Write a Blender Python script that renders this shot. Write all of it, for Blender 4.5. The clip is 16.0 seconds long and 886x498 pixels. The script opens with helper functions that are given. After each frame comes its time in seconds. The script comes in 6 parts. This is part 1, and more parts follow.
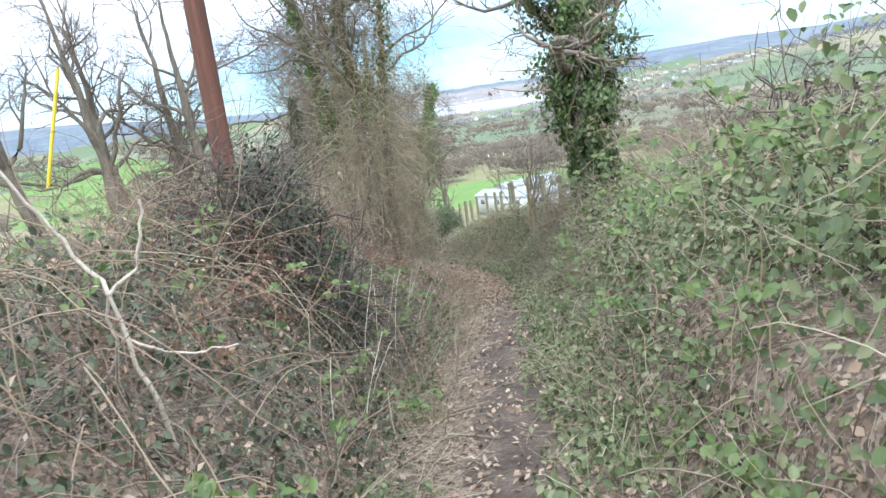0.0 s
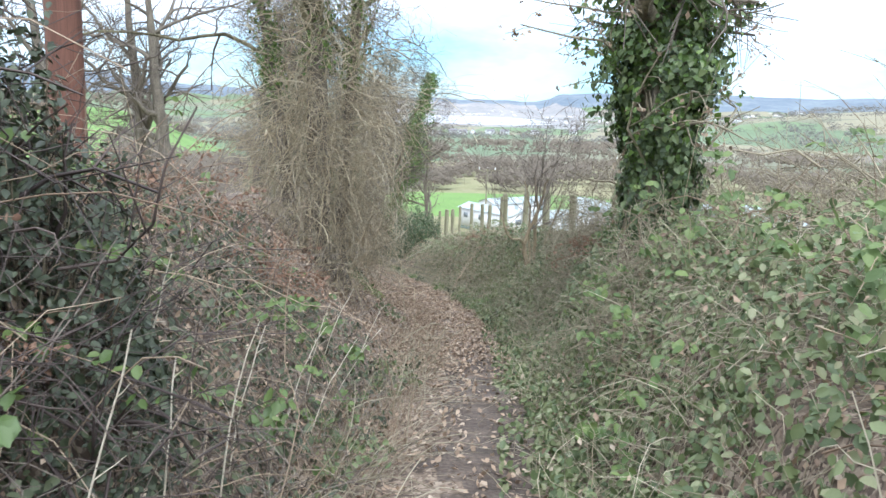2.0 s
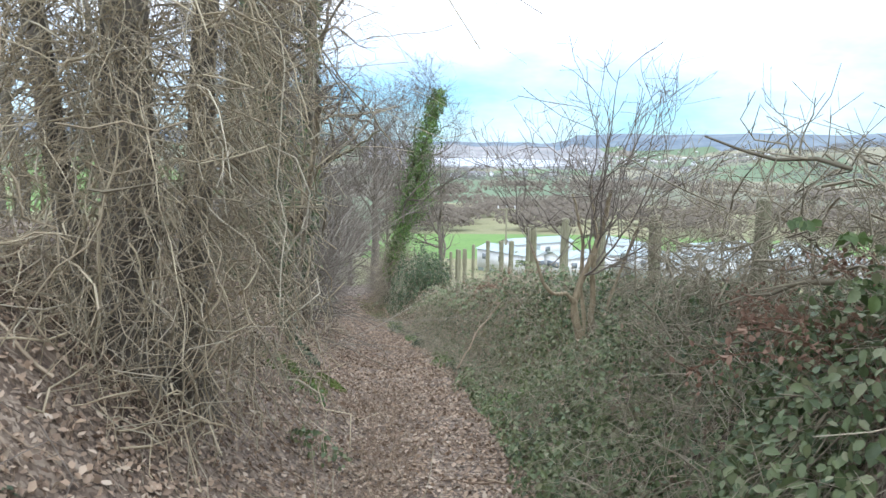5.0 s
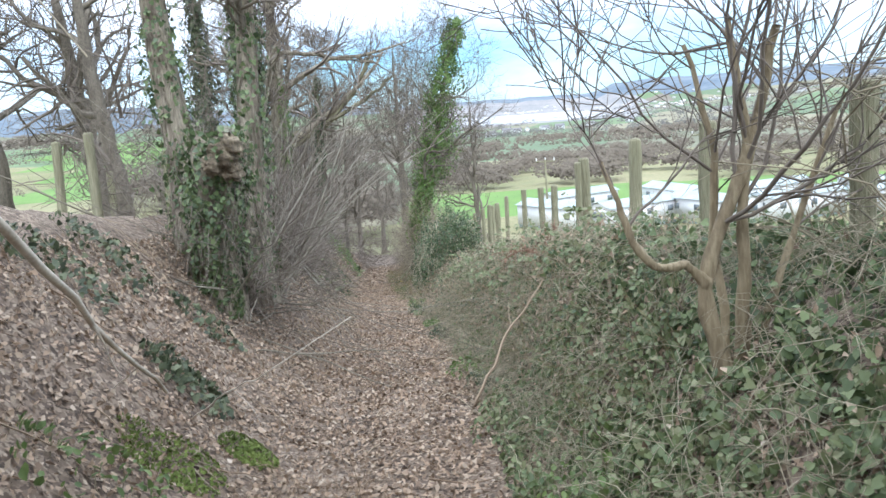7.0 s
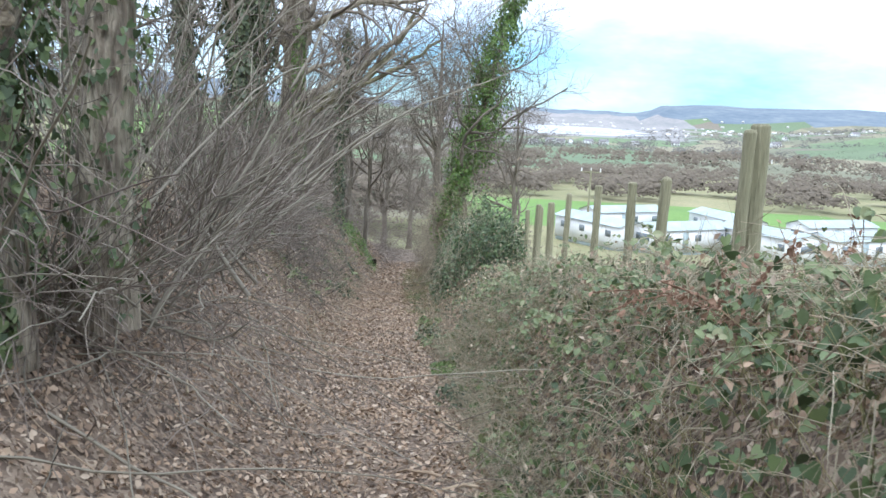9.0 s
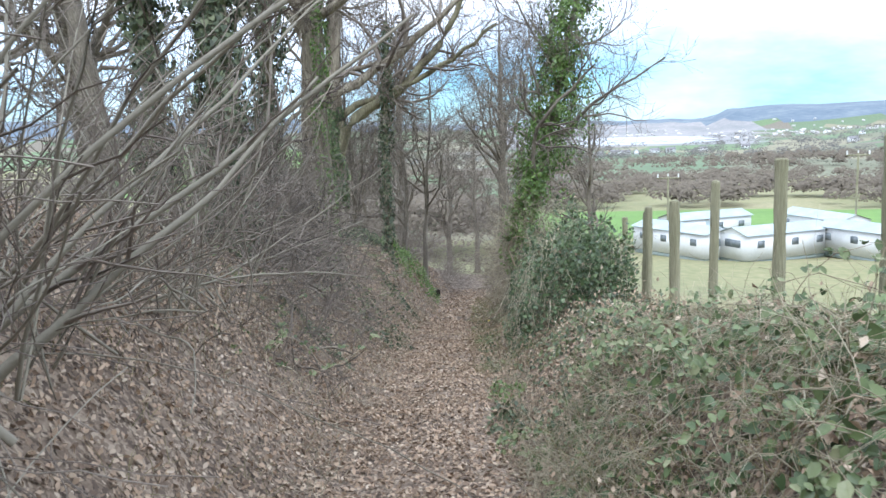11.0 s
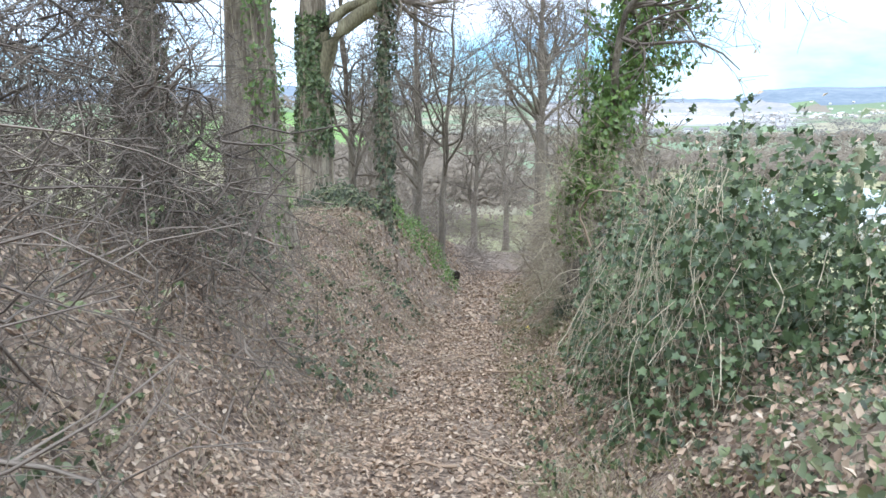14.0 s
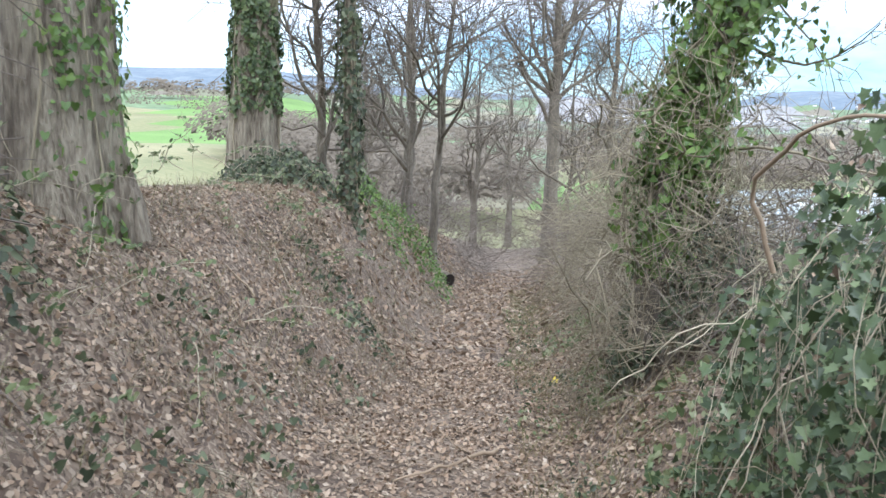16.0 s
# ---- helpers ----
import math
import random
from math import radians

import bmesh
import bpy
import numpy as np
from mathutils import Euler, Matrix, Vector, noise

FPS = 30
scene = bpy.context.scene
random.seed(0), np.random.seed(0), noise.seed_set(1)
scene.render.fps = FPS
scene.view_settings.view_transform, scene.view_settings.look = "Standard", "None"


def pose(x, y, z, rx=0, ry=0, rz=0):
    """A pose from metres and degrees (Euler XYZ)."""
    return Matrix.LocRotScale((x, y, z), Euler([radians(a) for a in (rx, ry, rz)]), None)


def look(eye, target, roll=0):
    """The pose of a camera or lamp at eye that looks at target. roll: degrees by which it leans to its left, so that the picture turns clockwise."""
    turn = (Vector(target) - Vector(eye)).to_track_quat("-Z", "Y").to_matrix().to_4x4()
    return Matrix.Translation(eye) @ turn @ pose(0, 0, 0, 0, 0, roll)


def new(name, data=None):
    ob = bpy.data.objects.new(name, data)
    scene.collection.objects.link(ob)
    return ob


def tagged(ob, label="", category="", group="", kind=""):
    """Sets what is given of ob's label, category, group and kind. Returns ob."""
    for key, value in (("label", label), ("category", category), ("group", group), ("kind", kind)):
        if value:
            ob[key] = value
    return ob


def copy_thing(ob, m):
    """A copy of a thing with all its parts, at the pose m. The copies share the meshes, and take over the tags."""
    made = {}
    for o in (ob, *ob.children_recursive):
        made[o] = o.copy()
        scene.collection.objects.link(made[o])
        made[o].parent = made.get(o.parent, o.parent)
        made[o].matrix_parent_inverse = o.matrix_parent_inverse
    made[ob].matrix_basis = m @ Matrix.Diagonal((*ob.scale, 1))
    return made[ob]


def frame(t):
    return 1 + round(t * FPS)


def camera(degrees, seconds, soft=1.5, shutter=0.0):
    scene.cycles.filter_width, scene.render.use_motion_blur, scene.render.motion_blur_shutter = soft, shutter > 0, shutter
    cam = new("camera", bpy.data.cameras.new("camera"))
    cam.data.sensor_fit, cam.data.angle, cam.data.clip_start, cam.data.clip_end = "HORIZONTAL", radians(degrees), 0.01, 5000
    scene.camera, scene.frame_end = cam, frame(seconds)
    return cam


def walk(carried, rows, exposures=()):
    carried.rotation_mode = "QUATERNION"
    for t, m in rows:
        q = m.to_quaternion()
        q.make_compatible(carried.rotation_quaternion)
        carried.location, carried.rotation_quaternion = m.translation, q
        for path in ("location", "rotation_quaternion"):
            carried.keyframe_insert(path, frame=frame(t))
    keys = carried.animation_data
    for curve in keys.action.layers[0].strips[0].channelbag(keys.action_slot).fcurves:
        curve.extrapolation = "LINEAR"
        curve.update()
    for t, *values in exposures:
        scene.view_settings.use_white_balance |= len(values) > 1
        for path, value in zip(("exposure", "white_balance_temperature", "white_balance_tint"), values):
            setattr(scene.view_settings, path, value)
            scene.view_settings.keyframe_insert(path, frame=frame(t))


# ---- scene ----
cam = camera(57.4, 16.0, soft=1.5, shutter=0.1)
PATH = [
    (0.0, pose(0.000, 0.000, 1.750, 79.30, 8.00, -3.40)),
    (0.5, pose(0.020, 1.217, 1.617, 80.85, 1.77, -4.05)),
    (1.0, pose(0.274, 2.536, 1.339, 81.99, 6.73, -4.18)),
    (1.5, pose(0.314, 3.781, 1.175, 80.99, 2.15, -3.11)),
    (2.0, pose(0.390, 5.092, 1.005, 79.85, -1.86, -3.35)),
    (2.5, pose(0.679, 6.241, 0.798, 80.97, 3.43, -3.35)),
    (3.0, pose(0.745, 7.585, 0.624, 80.85, -0.56, -2.90)),
    (3.5, pose(0.964, 8.643, 0.525, 81.26, 2.31, -3.34)),
    (4.0, pose(1.051, 9.631, 0.401, 83.48, 1.45, -3.07)),
    (4.5, pose(1.064, 10.605, 0.244, 83.40, -1.27, -2.36)),
    (7.0, pose(1.724, 16.505, -0.676, 80.22, 4.03, 0.29)),
    (7.5, pose(1.728, 17.743, -0.871, 80.35, 1.88, 0.76)),
    (8.0, pose(1.728, 19.168, -1.121, 80.31, 1.59, 1.42)),
    (8.5, pose(1.624, 20.516, -1.304, 79.87, -1.17, 2.50)),
    (9.0, pose(1.584, 21.882, -1.517, 80.22, -2.72, 3.47)),
    (9.5, pose(1.548, 23.059, -1.677, 81.03, -1.08, 4.20)),
    (10.0, pose(1.512, 24.237, -1.836, 81.78, 0.53, 5.34)),
    (12.5, pose(0.698, 30.732, -2.920, 81.69, 1.57, 9.92)),
    (13.0, pose(0.595, 31.859, -3.108, 82.03, 1.59, 9.41)),
    (13.5, pose(0.449, 33.055, -3.283, 81.13, 1.30, 9.46)),
    (14.0, pose(0.325, 34.271, -3.463, 80.06, 0.34, 9.81)),
    (14.5, pose(0.115, 35.445, -3.628, 80.76, -3.20, 10.47)),
    (15.0, pose(0.012, 36.772, -3.807, 81.55, -1.73, 10.14)),
    (15.5, pose(-0.243, 37.985, -3.997, 81.62, -4.02, 10.40)),
    (16.0, pose(-0.397, 39.449, -4.262, 79.54, -1.45, 9.99)),
]
walk(cam, PATH, [(0, 1.0, 5700, 10), (3.2, 1.06, 5650, 10), (4.5, 0.78, 5620, 10), (7.0, 1.0, 5600, 10), (9.0, 0.85, 5570, 10), (10.0, 0.82, 5550, 10), (12.5, 1.08, 5520, 10), (14.5, 1.18, 5570, 10), (16.0, 1.13, 5600, 11)])

# ---- light ----
world = bpy.data.worlds.new("world")
scene.world = world
world.use_nodes = True
wn, wl = world.node_tree.nodes, world.node_tree.links
wn.clear()
w_out = wn.new("ShaderNodeOutputWorld")
w_bg = wn.new("ShaderNodeBackground")
w_sky = wn.new("ShaderNodeTexSky")
w_sky.sky_type, w_sky.sun_disc = "NISHITA", False
w_sky.sun_elevation, w_sky.sun_rotation = radians(54), radians(180)
w_sky.air_density, w_sky.dust_density, w_sky.ozone_density = 1.0, 0.6, 1.6
w_co = wn.new("ShaderNodeTexCoord")
w_map = wn.new("ShaderNodeMapping")
w_map.inputs["Scale"].default_value = (1.6, 1.6, 5.0)
w_noise = wn.new("ShaderNodeTexNoise")
w_noise.inputs["Scale"].default_value = 1.7
w_noise.inputs["Detail"].default_value = 6
w_noise.inputs["Roughness"].default_value = 0.62
w_ramp = wn.new("ShaderNodeValToRGB")
w_ramp.color_ramp.elements[0].position, w_ramp.color_ramp.elements[1].position = 0.36, 0.62
w_sep = wn.new("ShaderNodeSeparateXYZ")
w_el = wn.new("ShaderNodeMapRange")
w_el.inputs["From Min"].default_value, w_el.inputs["From Max"].default_value = 0.06, 0.2
w_add = wn.new("ShaderNodeMath")
w_add.operation, w_add.use_clamp = "ADD", True
w_mul = wn.new("ShaderNodeMath")
w_mul.operation = "MULTIPLY"
w_mul.inputs[1].default_value = 0.4
w_mix = wn.new("ShaderNodeMix")
w_mix.data_type = "RGBA"
w_mix.inputs["B"].default_value = (11.5, 11.6, 11.8, 1)
wl.new(w_co.outputs["Generated"], w_map.inputs["Vector"])
wl.new(w_map.outputs["Vector"], w_noise.inputs["Vector"])
wl.new(w_noise.outputs["Fac"], w_ramp.inputs["Fac"])
wl.new(w_co.outputs["Generated"], w_sep.inputs["Vector"])
wl.new(w_sep.outputs["Z"], w_el.inputs["Value"])
wl.new(w_ramp.outputs["Color"], w_mul.inputs[0])
wl.new(w_mul.outputs["Value"], w_add.inputs[0])
wl.new(w_el.outputs["Result"], w_add.inputs[1])
wl.new(w_add.outputs["Value"], w_mix.inputs["Factor"])
w_tint = wn.new("ShaderNodeMix")
w_tint.data_type, w_tint.blend_type = "RGBA", "MULTIPLY"
w_tint.inputs["Factor"].default_value = 1.0
w_tint.inputs["B"].default_value = (0.5, 0.8, 1.02, 1)
wl.new(w_sky.outputs["Color"], w_tint.inputs["A"])
wl.new(w_tint.outputs["Result"], w_mix.inputs["A"])
wl.new(w_mix.outputs["Result"], w_bg.inputs["Color"])
w_bg.inputs["Strength"].default_value = 0.1
wl.new(w_bg.outputs["Background"], w_out.inputs["Surface"])

sun = new("sun", bpy.data.lights.new("sun", "SUN"))
sun.data.energy, sun.data.angle, sun.data.color = 1.4, radians(25), (1.0, 0.97, 0.93)
sun.matrix_world = look((0, 0, 30), (0, 0.588 * 30, 30 - 0.809 * 30))

RNG = np.random.default_rng(11)


# ---- materials ----
def material(name, stops, rough=0.75, metal=0.0, scale=6.0, grain=40.0, bump=0.3, spread=0.35, island=False, space="Object", thin=0.0, stretch=(1, 1, 1), relief=0.02):
    """Colour from a ramp that two sizes of noise, and chance piece by piece, run through; fine relief."""
    m = bpy.data.materials.new(name)
    m.use_nodes = True
    n, l = m.node_tree.nodes, m.node_tree.links
    b = n["Principled BSDF"]
    b.inputs["Roughness"].default_value, b.inputs["Metallic"].default_value = rough, metal
    co = n.new("ShaderNodeTexCoord")
    mp = n.new("ShaderNodeMapping")
    mp.inputs["Scale"].default_value = stretch
    l.new(co.outputs[space], mp.inputs["Vector"])
    big, fine = n.new("ShaderNodeTexNoise"), n.new("ShaderNodeTexNoise")
    for node, s, d in ((big, scale, 3), (fine, grain, 4)):
        node.inputs["Scale"].default_value, node.inputs["Detail"].default_value = s, d
        l.new(mp.outputs["Vector"], node.inputs["Vector"])
    mix = n.new("ShaderNodeMix")
    mix.inputs["Factor"].default_value = 0.45
    l.new(big.outputs["Fac"], mix.inputs["A"])
    l.new(fine.outputs["Fac"], mix.inputs["B"])
    value = mix.outputs["Result"]
    if island:
        geo = n.new("ShaderNodeNewGeometry")
        mix2 = n.new("ShaderNodeMix")
        mix2.inputs["Factor"].default_value = 1 - spread
        l.new(value, mix2.inputs["A"])
        l.new(geo.outputs["Random Per Island"], mix2.inputs["B"])
        value = mix2.outputs["Result"]
    else:
        sp = n.new("ShaderNodeMapRange")
        sp.inputs["From Min"].default_value, sp.inputs["From Max"].default_value = 0.5 - spread / 2, 0.5 + spread / 2
        l.new(value, sp.inputs["Value"])
        value = sp.outputs["Result"]
    ramp = n.new("ShaderNodeValToRGB")
    e = ramp.color_ramp.elements
    while len(e) < len(stops):
        e.new(0.5)
    for i, (p, c) in enumerate(stops):
        e[i].position, e[i].color = p, (*c, 1)
    l.new(value, ramp.inputs["Fac"])
    l.new(ramp.outputs["Color"], b.inputs["Base Color"])
    if bump:
        bp = n.new("ShaderNodeBump")
        bp.inputs["Strength"].default_value, bp.inputs["Distance"].default_value = bump, relief
        l.new(fine.outputs["Fac"], bp.inputs["Height"])
        l.new(bp.outputs["Normal"], b.inputs["Normal"])
    if thin:
        tr = n.new("ShaderNodeBsdfTranslucent")
        l.new(ramp.outputs["Color"], tr.inputs["Color"])
        ms = n.new("ShaderNodeMixShader")
        ms.inputs["Fac"].default_value = thin
        l.new(b.outputs["BSDF"], ms.inputs[1])
        l.new(tr.outputs["BSDF"], ms.inputs[2])
        l.new(ms.outputs["Shader"], n["Material Output"].inputs["Surface"])
    return m


def litter_bed():
    """Earth under trodden leaves: each flake has a tone of its own."""
    m = bpy.data.materials.new("leafy_soil")
    m.use_nodes = True
    n, l = m.node_tree.nodes, m.node_tree.links
    b = n["Principled BSDF"]
    b.inputs["Roughness"].default_value = 0.95
    co = n.new("ShaderNodeTexCoord")
    warp = n.new("ShaderNodeTexNoise")
    warp.inputs["Scale"].default_value, warp.inputs["Detail"].default_value = 9, 4
    l.new(co.outputs["Object"], warp.inputs["Vector"])
    add = n.new("ShaderNodeVectorMath")
    add.operation = "MULTIPLY_ADD"
    add.inputs[1].default_value = (0.16, 0.16, 0.16)
    l.new(warp.outputs["Color"], add.inputs[0])
    l.new(co.outputs["Object"], add.inputs[2])
    v = n.new("ShaderNodeTexVoronoi")
    v.inputs["Scale"].default_value = 36
    l.new(add.outputs["Vector"], v.inputs["Vector"])
    sep = n.new("ShaderNodeSeparateColor")
    l.new(v.outputs["Color"], sep.inputs["Color"])
    big = n.new("ShaderNodeTexNoise")
    big.inputs["Scale"].default_value, big.inputs["Detail"].default_value = 1.3, 5
    l.new(co.outputs["Object"], big.inputs["Vector"])
    mix = n.new("ShaderNodeMix")
    mix.inputs["Factor"].default_value = 0.45
    l.new(sep.outputs["Red"], mix.inputs["A"])
    l.new(big.outputs["Fac"], mix.inputs["B"])
    ramp = n.new("ShaderNodeValToRGB")
    e = ramp.color_ramp.elements
    for _ in range(2):
        e.new(0.5)
    for k, (p, c) in enumerate([(0.15, (0.045, 0.033, 0.025)), (0.4, (0.13, 0.095, 0.069)), (0.62, (0.24, 0.185, 0.135)), (0.85, (0.38, 0.315, 0.24))]):
        e[k].position, e[k].color = p, (*c, 1)
    l.new(mix.outputs["Result"], ramp.inputs["Fac"])
    l.new(ramp.outputs["Color"], b.inputs["Base Color"])
    bp = n.new("ShaderNodeBump")
    bp.inputs["Strength"].default_value, bp.inputs["Distance"].default_value = 0.9, 0.03
    l.new(sep.outputs["Green"], bp.inputs["Height"])
    l.new(bp.outputs["Normal"], b.inputs["Normal"])
    return m


SOIL = litter_bed()
LITTER = material("dead_leaf", [(0.0, (0.058, 0.04, 0.028)), (0.18, (0.17, 0.118, 0.08)), (0.42, (0.31, 0.23, 0.16)), (0.62, (0.41, 0.3, 0.205)), (0.83, (0.49, 0.4, 0.3)), (1, (0.6, 0.54, 0.45))], 0.75, island=True, scale=3, grain=60, bump=0.2, thin=0.12, spread=0.26)
BRAMBLE = material("bramble_leaf", [(0.0, (0.036, 0.055, 0.022)), (0.3, (0.1, 0.138, 0.056)), (0.62, (0.184, 0.222, 0.098)), (0.84, (0.275, 0.28, 0.158)), (0.93, (0.32, 0.25, 0.15)), (1, (0.39, 0.315, 0.205))], 0.5, island=True, scale=4, grain=70, bump=0.15, thin=0.2)
IVY = material("ivy_leaf", [(0.0, (0.022, 0.031, 0.017)), (0.35, (0.054, 0.072, 0.036)), (0.7, (0.108, 0.132, 0.068)), (0.9, (0.18, 0.198, 0.11)), (1, (0.3, 0.275, 0.18))], 0.55, island=True, scale=4, grain=70, bump=0.1, thin=0.12, spread=0.25)
GREEN_IVY = material("green_ivy_leaf", [(0.0, (0.028, 0.044, 0.018)), (0.35, (0.068, 0.104, 0.04)), (0.7, (0.125, 0.172, 0.066)), (0.92, (0.19, 0.235, 0.1)), (1, (0.29, 0.29, 0.15))], 0.5, island=True, scale=4, grain=70, bump=0.1, thin=0.15, spread=0.25)
# Ivy green set lower, putting some of the heap's inner shade into the colour.
DARK_IVY = material("darkened_ivy_leaf", [(0.0, (0.022, 0.036, 0.014)), (0.35, (0.046, 0.075, 0.028)), (0.7, (0.09, 0.132, 0.052)), (0.92, (0.15, 0.19, 0.085)), (1, (0.25, 0.25, 0.13))], 0.45, island=True, scale=4, grain=70, bump=0.1, thin=0.08, spread=0.25)
BRIGHT_IVY = material("young_ivy_leaf", [(0.0, (0.045, 0.08, 0.02)), (0.4, (0.1, 0.17, 0.04)), (0.8, (0.17, 0.26, 0.06)), (1, (0.26, 0.32, 0.1))], 0.4, island=True, scale=4, grain=70, bump=0.1, thin=0.2)
BARK = material("oak_bark", [(0.0, (0.06, 0.047, 0.034)), (0.35, (0.18, 0.15, 0.112)), (0.65, (0.32, 0.28, 0.212)), (1, (0.46, 0.42, 0.32))], 0.95, scale=5, grain=30, bump=1.0, spread=0.4, stretch=(1, 1, 0.2), relief=0.08)
DUSK_BARK = material("grey_brown_bark", [(0.0, (0.06, 0.05, 0.04)), (0.4, (0.135, 0.117, 0.092)), (0.75, (0.215, 0.19, 0.15)), (1, (0.3, 0.275, 0.215))], 0.95, scale=4, grain=30, bump=0.8, spread=0.45, stretch=(1, 1, 0.3), relief=0.04)
DUSK_TWIG = material("brown_twig", [(0.0, (0.065, 0.053, 0.043)), (0.45, (0.145, 0.121, 0.098)), (0.85, (0.235, 0.2, 0.16)), (1, (0.37, 0.325, 0.26))], 0.85, island=True, scale=3, grain=50, bump=0.2)
HAZEL_BARK = material("tan_hazel_bark", [(0.0, (0.1, 0.075, 0.045)), (0.4, (0.22, 0.175, 0.105)), (0.75, (0.36, 0.3, 0.19)), (1, (0.5, 0.45, 0.32))], 0.8, scale=6, grain=40, bump=0.7, spread=0.45, stretch=(1, 1, 0.25), relief=0.03)
GREEN_BARK = material("mossy_bark", [(0.0, (0.06, 0.052, 0.035)), (0.4, (0.15, 0.135, 0.085)), (0.7, (0.24, 0.225, 0.14)), (1, (0.34, 0.31, 0.23))], 0.95, scale=3.0, grain=30, bump=0.8, spread=0.4, stretch=(1, 1, 0.3), relief=0.04)
TWIG = material("grey_twig", [(0.0, (0.075, 0.06, 0.05)), (0.4, (0.16, 0.13, 0.105)), (0.8, (0.25, 0.215, 0.175)), (1, (0.4, 0.35, 0.28))], 0.85, island=True, scale=3, grain=50, bump=0.2)
DARK_TWIG = material("dark_twig", [(0.0, (0.03, 0.022, 0.02)), (0.5, (0.07, 0.052, 0.045)), (1, (0.13, 0.1, 0.085))], 0.8, island=True, scale=3, grain=50, bump=0.2)
CANE = material("dry_cane", [(0.0, (0.12, 0.075, 0.045)), (0.4, (0.25, 0.18, 0.12)), (0.8, (0.4, 0.32, 0.22)), (1, (0.58, 0.5, 0.38))], 0.75, island=True, scale=3, grain=50, bump=0.2)
VINE = material("old_vine", [(0.0, (0.13, 0.11, 0.075)), (0.4, (0.25, 0.215, 0.145)), (0.8, (0.36, 0.315, 0.22)), (1, (0.52, 0.46, 0.35))], 0.85, island=True, scale=3, grain=50, bump=0.2)
WHIP = material("willow_whip", [(0.0, (0.085, 0.077, 0.058)), (0.4, (0.19, 0.172, 0.13)), (0.8, (0.31, 0.285, 0.22)), (1, (0.5, 0.47, 0.39))], 0.7, island=True, scale=3, grain=50, bump=0.2)
GRASS = material("winter_grass", [(0.0, (0.09, 0.1, 0.035)), (0.35, (0.17, 0.17, 0.065)), (0.7, (0.3, 0.25, 0.13)), (1, (0.45, 0.38, 0.23))], 0.8, island=True, scale=3, grain=50, bump=0.1, thin=0.15)
STRAW_GRASS = material("dead_straw_grass", [(0.0, (0.17, 0.145, 0.095)), (0.4, (0.31, 0.27, 0.185)), (0.8, (0.44, 0.395, 0.29)), (1, (0.58, 0.54, 0.43))], 0.85, island=True, scale=3, grain=50, bump=0.1, thin=0.12)
FERN = material("dead_bracken", [(0.0, (0.13, 0.076, 0.05)), (0.5, (0.26, 0.155, 0.102)), (1, (0.41, 0.28, 0.195))], 0.85, island=True, scale=3, grain=50, bump=0.1, thin=0.15)
POLE = material("creosoted_pole", [(0.0, (0.05, 0.022, 0.015)), (0.5, (0.12, 0.05, 0.032)), (1, (0.21, 0.1, 0.065))], 0.7, scale=3, grain=30, bump=0.4, spread=0.5, stretch=(3, 3, 0.12))
POST = material("weathered_post", [(0.0, (0.13, 0.125, 0.075)), (0.5, (0.25, 0.24, 0.15)), (1, (0.4, 0.38, 0.27))], 0.9, scale=4, grain=35, bump=0.8, spread=0.45, stretch=(2, 2, 0.15), relief=0.04)
YELLOW = material("yellow_plastic", [(0.0, (0.62, 0.48, 0.03)), (1, (0.8, 0.66, 0.08))], 0.45, scale=5, grain=30, bump=0.05)
STEEL = material("galvanised_steel", [(0.0, (0.22, 0.22, 0.22)), (1, (0.42, 0.42, 0.42))], 0.5, 0.8, scale=8, grain=60, bump=0.1)
WHITE = material("white_cladding", [(0.0, (0.6, 0.61, 0.61)), (1, (0.76, 0.77, 0.76))], 0.5, scale=0.4, grain=8, bump=0.05)
RENDER = material("weathered_render", [(0.0, (0.3, 0.28, 0.27)), (0.5, (0.46, 0.45, 0.43)), (1, (0.68, 0.68, 0.66))], 0.8, island=True, scale=0.2, grain=2, bump=0)
ROOF = material("pale_tin_roof", [(0.0, (0.24, 0.31, 0.32)), (1, (0.42, 0.48, 0.49))], 0.5, scale=0.5, grain=8, bump=0.05)
SLATE = material("slate_roof", [(0.0, (0.12, 0.12, 0.13)), (1, (0.24, 0.23, 0.24))], 0.6, scale=1, grain=12, bump=0.2)
GLASS = material("dark_window_glass", [(0.0, (0.13, 0.15, 0.165)), (1, (0.22, 0.25, 0.27))], 0.15, scale=2, grain=8, bump=0)
CERAMIC = material("insulator_ceramic", [(0.0, (0.6, 0.6, 0.58)), (1, (0.75, 0.75, 0.73))], 0.25, scale=3, grain=20, bump=0)
WOODS = material("winter_woods", [(0.0, (0.085, 0.07, 0.052)), (0.4, (0.118, 0.098, 0.073)), (0.8, (0.152, 0.128, 0.094)), (1, (0.19, 0.168, 0.118))], 0.95, island=True, scale=0.02, grain=0.2, bump=0, spread=0.6)
# Greyer than the near woods: distance haze is put into this colour.
HAZED_WOODS = material("hazy_woods", [(0.0, (0.09, 0.088, 0.082)), (0.5, (0.122, 0.117, 0.106)), (1, (0.165, 0.156, 0.135))], 0.95, island=True, scale=0.02, grain=0.2, bump=0, spread=0.6)
HEDGE = material("far_hedge", [(0.0, (0.068, 0.079, 0.060)), (0.5, (0.098, 0.105, 0.079)), (1, (0.135, 0.128, 0.098))], 0.95, island=True, scale=0.02, grain=0.2, bump=0, spread=0.5)
WATER = material("estuary_water", [(0.0, (0.27, 0.29, 0.31)), (1, (0.35, 0.37, 0.39))], 0.35, scale=0.004, grain=0.05, bump=0)
